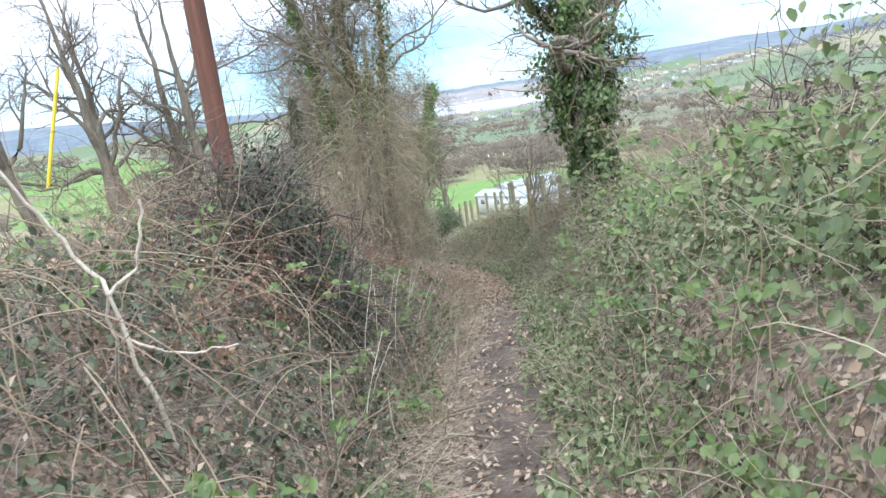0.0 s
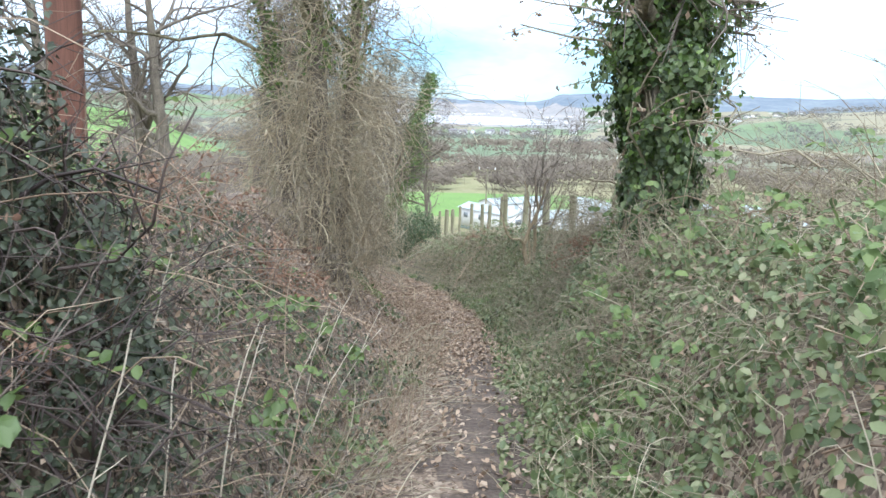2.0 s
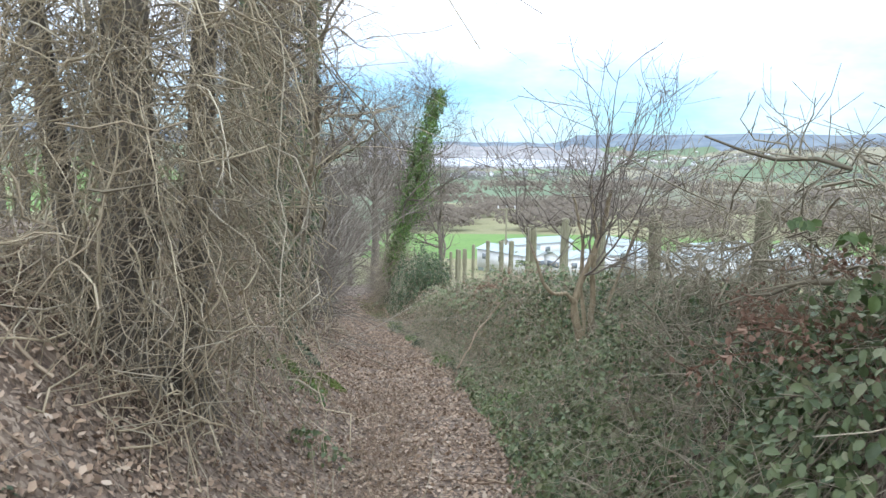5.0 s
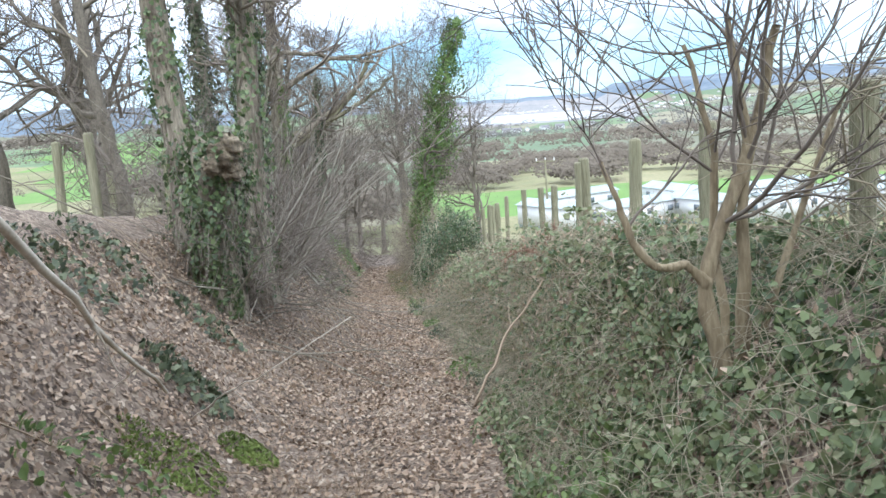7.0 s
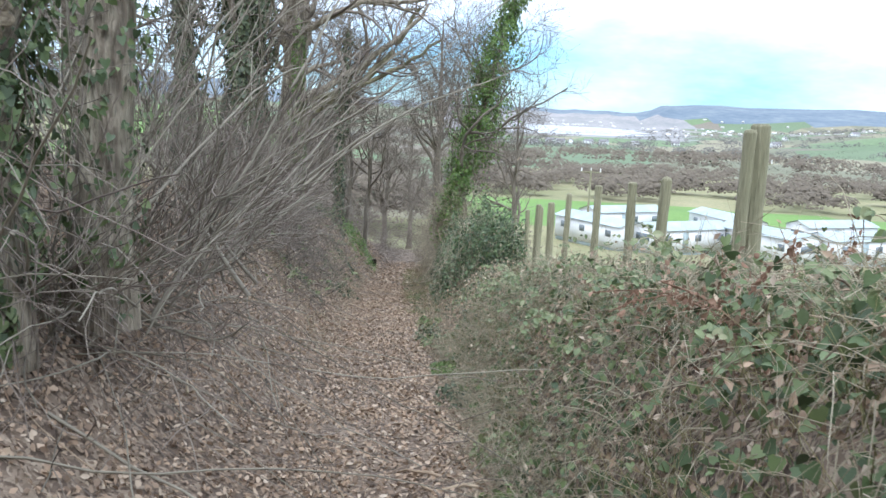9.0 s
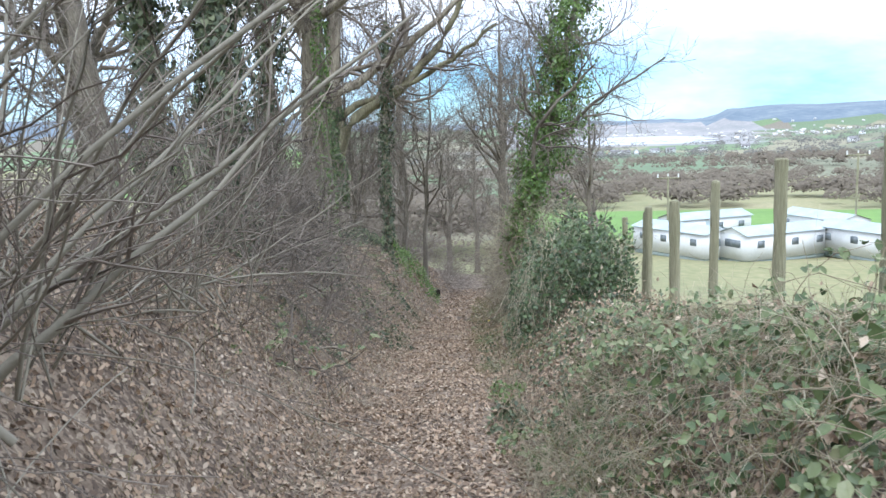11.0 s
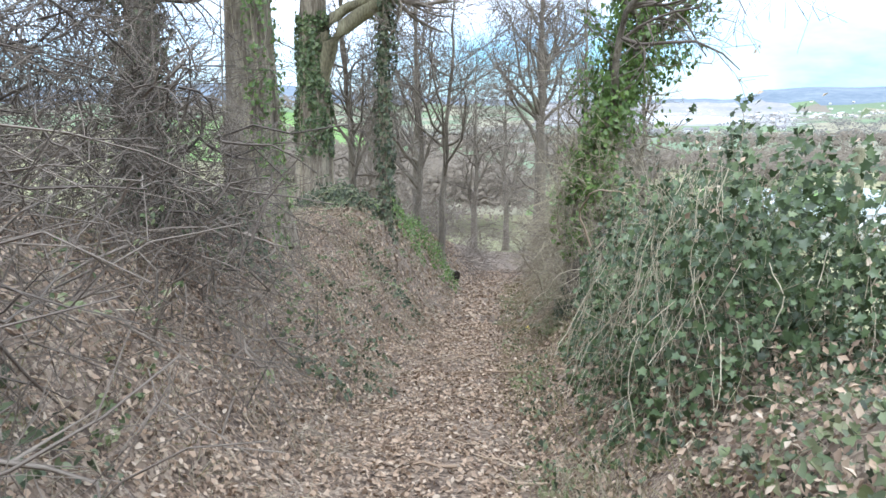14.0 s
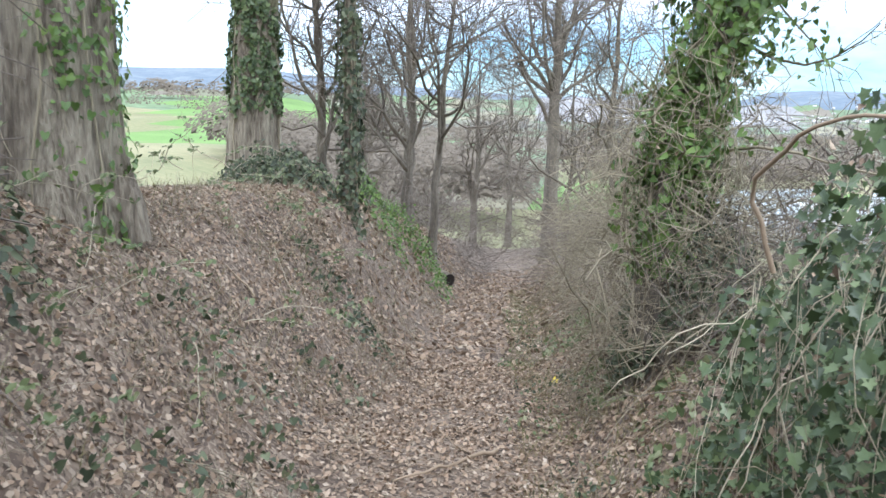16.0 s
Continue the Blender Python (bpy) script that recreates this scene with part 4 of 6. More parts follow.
# -- tree drowned in old vines --
def vine_tree():
    rng = np.random.default_rng(81)
    x, y = -0.55, 17.0
    root = thing("vine_covered_tree", foot(x, y), "tree buried under a grey mass of hanging old vines", "tree")
    off = np.array(foot(x, y))
    for k, (dx, dy, h, r, lean) in enumerate(((-0.15, 0, 8.0, 0.2, (-0.4, 0.3)), (0.2, 0.3, 7.5, 0.11, (0.6, 0.5)), (-0.45, 0.1, 7.0, 0.1, (-1.0, 0.2)))):
        trunk = trunk_path(h, lean, 20, rng, 0.06) + (dx, dy, 0)
        radii = r * (1 - 0.7 * np.linspace(0, 1, 20))
        part("trunk", Heap().add(*bark_trunk(trunk, radii, rng, 18)), DUSK_BARK, root, smooth=True)
        thick, thin, _ = bare_crown(trunk, radii, rng, 12, 0.42, 3.3, 3)
        for limb in thick:
            part("limb", limb, GREEN_BARK, root, smooth=True)
        part("twigs", thin, TWIG, root)
        part("ivy", Heap().add(*ivy_coat(trunk, radii, rng, 2000, 0.4, 0.95, 0.22, 0.055)), BRIGHT_IVY, root)
    n = 5000
    a = rng.uniform(0, 6.28, n)
    zz = 5.8 * rng.beta(1.05, 1.35, n)
    wide = np.interp(zz, [0, 0.6, 1.6, 2.6, 3.4, 4.6, 5.8], [0.85, 0.95, 1.1, 1.15, 1.1, 0.95, 0.6])
    r = wide * rng.uniform(0.1, 1.0, n) ** 0.5 * (1 + 0.25 * np.sin(a * 3 + zz * 1.7) + 0.2 * np.sin(a * 5 - zz * 3))
    s = np.stack([np.cos(a) * r, np.sin(a) * r, zz], 1)
    d = np.stack([np.cos(a) * 0.5, np.sin(a) * 0.5, 0 * a - 0.25], 1) + rng.normal(0, 0.9, (n, 3))
    p = wander(s, d, rng.uniform(0.25, 0.95, n), 5, 0.55, -0.07, rng)
    p[..., 2] = np.maximum(p[..., 2], -0.3)
    p, rr = clear_of_way(p + off, 0.003 * (0.5 + rng.exponential(0.6, (n, 1))) * np.ones((1, 5)), 1.0)
    half = len(p) * 3 // 5
    part("vines", Heap().add(*tubes(p[:half] - off, rr[:half], 3)), TRAVELLER, root, "grey-tan tangled vine stems")
    part("vines", Heap().add(*tubes(p[half:] - off, rr[half:], 3)), STRAW_GRASS, root, "olive tangled vine stems")
    # the curtain: long stems that bow out from the crown and fall to the bank
    for count, mat, thick in ((760, TRAVELLER, 0.0034), (260, TANGLE, 0.004)):
        a = rng.uniform(0, 6.28, count)
        q = rng.uniform(0.15, 0.85, count)
        s = np.stack([np.cos(a) * q, np.sin(a) * q, rng.uniform(0.6, 3.0, count)], 1)
        d = np.stack([np.cos(a) * 0.75 + 0.35, np.sin(a) * 0.75, 0 * a - 0.25], 1) + rng.normal(0, 0.55, (count, 3))
        p = wander(s, d, (0.4 + s[:, 2]) * rng.uniform(0.3, 0.85, count), 11, 0.24, -0.12, rng)
        p[..., 2] = np.maximum(p[..., 2], ground_z(p[..., 0] + x, p[..., 1] + y) - off[2] + 0.01)
        p, rr = clear_of_way(p + off, np.minimum(thick * (0.4 + rng.exponential(0.6, (count, 1))), 0.011) * np.linspace(1, 0.5, 11)[None], 1.0)
        part("ropes", Heap().add(*tubes(p - off, rr, 3)), mat, root, "pale rope-like vine stems")
    return root


vine_tree()


# -- hazel on the bank, many-stemmed --
def hazel(x, y, seed, label):
    rng = np.random.default_rng(seed)
    root = thing("hazel_shrub", foot(x, y), label, "shrub")
    stems = (([(0, 0, -0.15), (-0.02, 0, 0.15), (-0.09, 0, 0.42), (-0.11, 0.02, 0.62), (-0.04, 0.03, 0.82), (0.03, 0.04, 1.0), (0.16, 0.06, 1.35), (0.28, 0.1, 1.85)], 0.042),
             ([(0.08, 0.1, -0.15), (0.1, 0.1, 0.3), (0.12, 0.1, 0.9), (0.15, 0.12, 1.3), (0.06, 0.15, 1.9)], 0.033),
             ([(0.03, 0.16, -0.15), (0.02, 0.16, 0.4), (-0.03, 0.2, 0.8), (0.0, 0.22, 1.25), (-0.12, 0.3, 1.8)], 0.024),
             ([(-0.1, 0.03, 0.6), (-0.22, 0.02, 0.71), (-0.36, 0.0, 0.7), (-0.46, -0.02, 0.82), (-0.62, 0.0, 1.25)], 0.021),
             ([(0.12, 0.05, -0.15), (0.22, 0.05, 0.4), (0.42, 0.1, 0.95), (0.62, 0.1, 1.5)], 0.022))
    for points, thick in stems:
        p = line(points, 18)[None]
        p[0, 1:-1] += np.cumsum(rng.normal(0, 0.006, (16, 3)) * (1, 1, 0.3), 0)
        r = thick * (np.linspace(1.25, 0.5, 18) * (1 + 0.09 * rng.normal(size=18)))[None]
        r[0, :2] *= (1.25, 1.1)
        v, f = tubes(p, r, 12)
        bump = 1 + 0.09 * np.sin(np.arange(12) * 6.283 / 12 * 3 + seed)[None] + 0.05 * rng.normal(size=(18, 12))
        v = p[0][:, None] + (v.reshape(18, 12, 3) - p[0][:, None]) * bump[..., None]
        part("stem", Heap().add(v.reshape(-1, 3), f), HAZEL_BARK, root, smooth=True)
        a, ra = sprout(p, r, 6, 0.5, 1.0, 2.4, 40, 11, 0.42, 0.15, 0.05, rng)
        keep = (a[..., 0].min(1) > -1.15) & (a[..., 1].min(1) > -1.3)
        a, ra = a[keep], np.minimum(ra[keep], 0.0115)
        for i in range(len(a)):
            part("limb", Heap().add(*tubes(a[i:i + 1], ra[i:i + 1], 6)), DUSK_TWIG, root, smooth=True)
        b, rb = sprout(a, ra, 6, 0.15, 1.0, 0.95, 42, 7, 0.55, 0.16, 0.04, rng)
        c, rc = sprout(b, rb, 4, 0.2, 1.0, 0.36, 42, 4, 0.6, 0.18, 0.02, rng)
        part("twigs", Heap().add(*tubes(b, np.maximum(rb, 0.0035), 4)).add(*tubes(c, np.maximum(rc, 0.0024), 3)), DUSK_TWIG, root)
    return root


hazel(3.08, 20.5, 91, "leafless many-stemmed hazel growing from the bank")


# -- cut-back ivy tree with whippy shoots --
def pollard():
    rng = np.random.default_rng(95)
    x, y = -1.15, 25.9
    root = thing("pollarded_tree", foot(x, y), "ivy-clad cut-back tree with a sawn knobbly stump", "tree")
    for k, (dx, dy, h, r, lean) in enumerate(((0.0, 0.0, 2.0, 0.24, (0.25, -0.3)), (-0.35, 0.5, 7.5, 0.2, (-0.5, 0.4)), (0.3, 0.9, 7.0, 0.17, (0.1, 0.8)))):
        t = trunk_path(h, lean, 16, rng) + (dx, dy, 0)
        rr = r * (1 - (0.25 if k == 0 else 0.6) * np.linspace(0, 1, 16))
        if k == 0:
            rr[-4:] *= (1.15, 1.35, 1.3, 0.95)
        part("stem", Heap().add(*bark_trunk(t, rr, rng)), BARK, root, smooth=True)
        if k:
            thick, thin, _ = bare_crown(t, rr, rng, 9, 0.45, 1.9, 4)
            for limb in thick:
                part("limb", limb, DUSK_BARK, root, smooth=True)
            part("twigs", thin, DUSK_TWIG, root)
        part("ivy", Heap().add(*ivy_coat(t, rr, rng, (3400, 2600, 2200)[k], 0.06 if k == 0 else 0.02, 1.0 if k == 0 else 0.9, (0.1, 0.14, 0.2, 0.3, 0.36, 0.2) if k == 0 else 0.18, 0.055)), GREEN_IVY, root, "glossy green climbing ivy")
    u = np.linspace(-1, 1, 16)
    for cx, cy, cz, size in ((0.38, -0.5, 1.78, 0.19), (0.5, -0.56, 1.88, 0.12), (0.28, -0.6, 1.68, 0.12), (0.46, -0.48, 1.6, 0.12)):
        v, f = tubes(np.stack([0 * u + cx, 0 * u + cy, cz + 0.9 * size * u], 1)[None], size * np.sqrt(np.clip(1.02 - u**2, 0, 1))[None], 22)
        c = np.array((cx, cy, cz))
        w = v - c
        v = c + w * (1 + 0.3 * waves(w[:, 0] * 9 + w[:, 2] * 7, w[:, 1] * 9 + cx * 5, 1.3, 14) + rng.normal(0, 0.07, len(v)))[:, None]
        part("burr", Heap().add(v, f), CUTWOOD, root, "pale knobbly sawn burr")
    n = 80
    a = rng.uniform(0, 6.28, n)
    r = rng.uniform(0.2, 0.42, n)
    s = np.stack([np.cos(a) * r + 0.12, np.sin(a) * r - 0.15, rng.uniform(0.5, 1.7, n)], 1)
    d = np.stack([np.cos(a) * 0.3, np.sin(a) * 0.3, 0 * a - 1], 1) + rng.normal(0, 0.25, (n, 3))
    p = wander(s, d, rng.uniform(0.5, 1.7, n), 9, 0.16, -0.02, rng)
    p[..., 2] = np.maximum(p[..., 2], -0.3)
    part("ropes", Heap().add(*tubes(p, np.minimum(0.004 * (0.4 + rng.exponential(0.6, (n, 1))), 0.007) * np.linspace(1, 0.5, 9)[None], 4)), TWIG, root, "grey hanging stems")
    return root


pollard()


def whips(x, y, count, length, way, seed, label, radius=0.008):
    """A fan of long springy shoots from one stool."""
    rng = np.random.default_rng(seed)
    root = thing("willow_stool", foot(x, y), label, "shrub", "whippy shrubs")
    s = rng.normal(0, 1, (count, 3)) * (0.35, 0.5, 0.02)
    d = np.array(way) + rng.normal(0, 1, (count, 3)) * (0.75, 0.65, 0.55)
    d[:, 2] = np.abs(d[:, 2])
    p = wander(s, d, length * rng.uniform(0.45, 1.15, count), 12, 0.085, -0.02, rng)
    r = radius * (0.45 + rng.exponential(0.6, (count, 1))) * np.linspace(1, 0.3, 12)[None]
    off = np.array(foot(x, y))
    p, r = clear_of_way(p + off, r, 0.75)
    q, rq = sprout(p, r, 8, 0.2, 0.95, length * 0.24, 34, 5, 0.6, 0.16, 0.0, rng)
    q, rq = clear_of_way(q, rq, 0.75)
    order = np.argsort(-r[:, 0])
    for k in order[:36]:
        part("shoot", Heap().add(*tubes(p[k:k + 1] - off, np.maximum(r[k:k + 1], 0.004), 5)), WHIP, root)
    part("shoots", Heap().add(*tubes(p[order[36:]] - off, np.maximum(r[order[36:]], 0.004), 4)), WHIP, root)
    part("twigs", Heap().add(*tubes(q - off, np.maximum(rq, 0.003), 3)), TWIG, root)
    return root


whips(-1.0, 26.7, 110, 3.4, (0.7, -0.05, 0.8), 101, "fan of bare springy shoots leaning over the lane", 0.008)
whips(-1.25, 28.2, 110, 3.9, (0.8, -0.2, 0.75), 102, "fan of bare springy shoots leaning over the lane", 0.01)
whips(-1.4, 29.8, 100, 3.6, (0.7, -0.3, 0.85), 103, "fan of bare springy shoots leaning over the lane", 0.009)
whips(-1.9, 32.6, 70, 2.8, (0.4, -0.2, 0.9), 104, "fan of bare springy shoots on the bank")


def twig_bush(x, y, rx, ry, h, count, seed, label, mat=TWIG, length=0.9, radius=0.004):
    rng = np.random.default_rng(seed)
    root = thing("thorn_bush", foot(x, y), label, "bush", "leafless thorn bushes")
    a, u = rng.uniform(0, 6.28, count), rng.uniform(0, 1, count) ** 0.5
    s = np.stack([np.cos(a) * u * rx, np.sin(a) * u * ry, rng.uniform(0, 1, count) * h * np.sqrt(np.clip(1 - 0.7 * u**2, 0, 1))], 1)
    dx, dy = s[:, 0] + x, s[:, 1] + y
    s[:, 2] += ground_z(dx, dy) - foot(x, y)[2]
    d = s * (0.6, 0.6, 0.15) + rng.normal(0, 0.7, (count, 3))
    p = wander(s, d, length * rng.uniform(0.4, 1.3, count), 5, 0.4, -0.02, rng)
    r = radius * (0.5 + rng.exponential(0.8, (count, 1))) * np.linspace(1, 0.4, 5)[None]
    off = np.array(foot(x, y))
    p, r = clear_of_way(p + off, r)
    part("stems", Heap().add(*tubes(p - off, r, 3)), mat, root)
    q, rq = sprout(p - off, r, 2, 0.2, 0.9, length * 0.45, 45, 2, 0.7, 0.3, 0.0, rng)
    q, rq = clear_of_way(q + off, rq)
    part("twigs", Heap().add(*tubes(q - off, np.maximum(rq, 0.0025), 3)), mat, root)
    return root


twig_bush(-2.5, 35.4, 1.2, 1.8, 1.9, 820, 111, "grey tangle of leafless thorn on a leafy bank", DUSK_TWIG)
twig_bush(-3.0, 39.0, 1.2, 2.2, 2.6, 800, 112, "brown tangle of leafless thorn on a leafy bank", DUSK_TWIG)
twig_bush(-3.6, 40.8, 0.9, 1.2, 2.7, 700, 164, "grey tangle of leafless thorn hanging over a bank", DUSK_TWIG, 1.1)
twig_bush(-3.3, 30.5, 1.0, 2.4, 3.0, 620, 167, "grey-brown tangle of leafless thorn behind whippy shoots", DUSK_TWIG, 1.2)
twig_bush(-4.5, 41.6, 1.2, 1.5, 2.6, 760, 113, "dark tangle of leafless thorn under oaks")
twig_bush(0.6, 49.5, 0.8, 3.0, 2.2, 900, 114, "tan leafless scrub beside the lane", VINE, 1.2)
twig_bush(0.1, 54.5, 0.8, 3.0, 2.4, 800, 115, "tan leafless scrub beside the lane", VINE, 1.2)
twig_bush(-0.6, 60.0, 0.9, 4.0, 2.4, 700, 116, "grey leafless scrub beside the lane")
twig_bush(-0.4, 66.5, 1.4, 3.0, 2.4, 600, 166, "grey leafless scrub across the lane's far end")
twig_bush(-2.9, 9.5, 0.9, 1.6, 0.9, 700, 117, "dark tangle of dead bramble canes", CANE)
twig_bush(4.5, 19.5, 1.0, 2.2, 1.2, 420, 118, "tan leafless scrub below a fence", VINE)
twig_bush(4.3, 8.5, 1.3, 3.5, 1.2, 900, 119, "tan leafless scrub along a field fence", VINE)


twig_bush(2.75, 12.0, 0.6, 0.8, 0.8, 320, 169, "tan dead stems round the foot of an ivy-clad oak", VINE, 0.55, 0.0022)
twig_bush(3.6, 16.9, 0.8, 1.5, 1.3, 460, 160, "tan leafless scrub on the bank behind an oak", VINE, 0.7)
twig_bush(5.0, 11.5, 1.0, 2.2, 1.7, 620, 168, "tan leafless scrub round a fence post", VINE, 1.0)
twig_bush(4.6, 14.5, 1.0, 2.5, 1.0, 700, 161, "tan leafless scrub along a field fence", VINE, 0.8)
twig_bush(0.35, 46.5, 0.7, 0.8, 3.0, 800, 162, "grey tangle of old stems round an ivy-clad trunk", VINE, 0.8, 0.0026)
twig_bush(1.15, 40.6, 0.55, 1.2, 1.5, 220, 165, "grey-tan tangle of dead stems beside an ivy heap", VINE, 0.8, 0.0022)
twig_bush(2.0, 47.2, 0.9, 1.6, 2.0, 600, 163, "grey leafless scrub behind an ivy heap", TWIG, 1.0)


# -- trees along the left bank and beyond --
tree(foot(-3.4, 37.8), 9, 0.26, "tree thickly wrapped in dark ivy", 121, limbs=12, spread=3.0, ivy=6500, ivy_to=0.75, ivy_depth=0.32, ivy_size=0.085, kind="ivy_clad_tree")
tree(foot(-4.6, 38.3), 9, 0.2, "tree wrapped in green ivy", 122, limbs=10, spread=2.6, ivy=4500, ivy_to=0.75, ivy_depth=0.28, ivy_size=0.085, kind="ivy_clad_tree")
tree(foot(-4.55, 42.6), 8.5, 0.2, "dark ivy-clad tree leaning on the bank top", 120, lean=(0.5, 0), limbs=14, t0=0.2, spread=2.6, fine=4, ivy=4200, ivy_to=0.85, ivy_depth=0.3, ivy_size=0.075, kind="ivy_clad_tree", twig=DARK_TWIG)
tree(foot(-4.15, 44.8), 12, 0.42, "large ridged oak trunk with ivy up one side", 123, limbs=16, t0=0.3, spread=5.0, fine=4, ivy=4200, ivy_to=0.5, ivy_depth=0.16, ivy_size=0.055, ivy_side=-0.05, kind="oak_tree", ivy_mat=BRIGHT_IVY)
limb_oak = tree(foot(-5.8, 52.2), 13, 0.45, "tall oak with ivy and a great mossy limb", 124, lean=(0.6, 0), limbs=14, t0=0.4, spread=5.0, fine=4, ivy=4200, ivy_to=0.36, ivy_from=0.125, ivy_depth=0.1, kind="oak_tree", ivy_mat=GREEN_IVY)


def great_limbs():
    rng = np.random.default_rng(1240)
    z0 = foot(-5.8, 52.2)[2]
    for pts, r in (([(0.2, 0, -2.9 - z0), (0.6, 0, -1.9 - z0), (1.3, -0.1, -1.35 - z0), (2.3, -0.2, -0.9 - z0), (3.6, -0.4, 0.3 - z0), (4.6, -0.6, 2.0 - z0)], 0.2), ([(0.2, 0, -2.2 - z0), (0.7, 0, -1.3 - z0), (2.6, -0.3, -0.75 - z0), (3.9, -0.4, -0.1 - z0), (5.4, -0.7, 0.9 - z0)], 0.13)):
        p = line(pts, 16)[None]
        p[0, 1:-1] += rng.normal(0, 0.04, (14, 3))
        rr = r * np.linspace(1, 0.35, 16)[None]
        part("limb", Heap().add(*tubes(p, rr, 10)), GREEN_BARK, limb_oak, "mossy green limb", True)
        b, rb = sprout(p, rr, 16, 0.25, 1.0, 2.2, 50, 7, 0.45, 0.22, 0.05, rng)
        c, rc = sprout(b, rb, 6, 0.15, 1.0, 1.0, 45, 5, 0.6, 0.22, 0.05, rng)
        d, rd = sprout(c, rc, 4, 0.1, 1.0, 0.5, 42, 4, 0.65, 0.24, 0.04, rng)
        part("twigs", Heap().add(*tubes(b, np.maximum(rb, 0.008), 4)).add(*tubes(c, np.maximum(rc, 0.005), 3)).add(*tubes(d, np.maximum(rd, 0.004), 3)), TWIG, limb_oak)


great_limbs()
tree(foot(-3.85, 51.3), 9, 0.11, "thin ivy-clad stem on the bank", 125, lean=(0.4, 0), limbs=9, t0=0.4, spread=1.7, fine=4, ivy=2600, ivy_to=0.8, ivy_depth=0.2, kind="ivy_clad_tree")
tree(foot(0.3, 46.6), 9.4, 0.21, "leaning tree clothed in bright green ivy", 126, limbs=15, t0=0.3, spread=3.4, fine=4, ivy=8200, ivy_from=0.13, clinging=9, ivy_to=1.0, ivy_depth=(0.12, 0.3, 0.6, 0.75, 0.8, 0.75, 0.7, 0.5), ivy_mat=BRIGHT_IVY, ivy_size=0.066, spurs=44, kind="ivy_clad_tree", twig=DUSK_TWIG, bark=DUSK_BARK, spine=[(0, 0, -0.3), (0.0, 0, 1.3), (0.22, 0.05, 2.7), (0.75, 0.1, 3.9), (1.1, 0.15, 5.7), (1.5, 0.2, 7.5), (1.95, 0.2, 9.2)])
tree(foot(-1.6, 73.0), 15, 0.36, "tall leafless tree beyond the lane's end", 127, limbs=24, t0=0.2, spread=5.0, fine=4, up=0.09, angle=42, bark=DUSK_BARK, twig=DUSK_TWIG, crooked=0.06, heavy=0.55)
for k, (x, y, h, sd) in enumerate(((-5.6, 63.0, 11, 128), (-4.2, 60.0, 10, 129), (0.6, 63.0, 11, 130), (-6.8, 58.5, 10, 136), (-1.0, 79.0, 12, 137))):
    tree(foot(x, y), h, 0.13, "slender leafless tree with many upright branches", sd, lean=(0.5 * math.sin(k * 2), 0), limbs=15, t0=0.1, spread=4.4, fine=3, up=0.07, angle=46, bark=DUSK_BARK, group="slender trees at the lane's foot", twig=DUSK_TWIG, crooked=0.1, heavy=0.6)
for k, (x, y, h, sd) in enumerate(((-13.0, 50.5, 16, 131), (-11.3, 48.5, 16, 132), (-16.0, 46.5, 17, 133), (-19.5, 44.0, 16, 134), (-17.5, 51.0, 17, 135))):
    tree(foot(x, y), h, 0.46, "leafless field oak with crooked limbs", sd, lean=(-2.0 + 1.2 * math.sin(k * 1.7), 0), limbs=11, t0=0.26, spread=6.8, fine=3, kind="oak_tree", group="oaks along the field edge", bark=DUSK_BARK, twig=DUSK_TWIG, crooked=0.09, heavy=0.6)
oak_far = tree(foot(-7.0, 70.0), 12, 0.24, "slender leafless tree in a small wood", 141, limbs=12, t0=0.2, spread=4.4, fine=2, up=0.1, angle=42, bark=DUSK_BARK, twig=DUSK_TWIG, crooked=0.09, heavy=0.6, group="trees of the small wood")
for k, (x, y) in enumerate(((-11, 78), (-6, 82), (-13, 84), (-5.0, 90), (3.5, 80))):
    copy_thing(oak_far, pose(*foot(x, y), 0, 0, 67 * k) @ Matrix.Scale(0.85 + 0.05 * (k % 5), 4))
twig_bush(-6.0, 66.0, 2.6, 5.0, 1.8, 600, 151, "grey brushwood under the trees", TWIG, 1.6, 0.007)
twig_bush(-9.0, 78.0, 4.5, 6.0, 2.4, 520, 152, "grey brushwood under the trees", TWIG, 2.2, 0.01)
twig_bush(-1.0, 86.0, 4.5, 4.0, 2.4, 480, 153, "grey brushwood under the trees", TWIG, 2.2, 0.01)


# -- utility pole and its stay --
def utility_pole():
    root = thing("utility_pole", foot(-2.95, 13.7), "tall red-brown creosoted wooden utility pole", "utility pole")
    part("pole", Heap().add(*tubes(np.stack([np.zeros(12), np.zeros(12), np.linspace(-0.3, 11.5, 12)], 1)[None], np.linspace(0.185, 0.14, 12)[None], 20)), POLE, root, smooth=True)
    p = line([(0.02, 0, 10.8), (-3.34, -0.05, 0.05)], 6)
    part("stay_wire", Heap().add(*tubes(p[None], np.full((1, 6), 0.006), 5)), STEEL, root)
    part("stay_guard", Heap().add(*tubes(line([(-2.32, -0.04, 3.34), (-2.9, -0.05, 1.47)], 4)[None], np.full((1, 4), 0.03), 10)), YELLOW, root, "bright yellow plastic guard")
    return root


utility_pole()


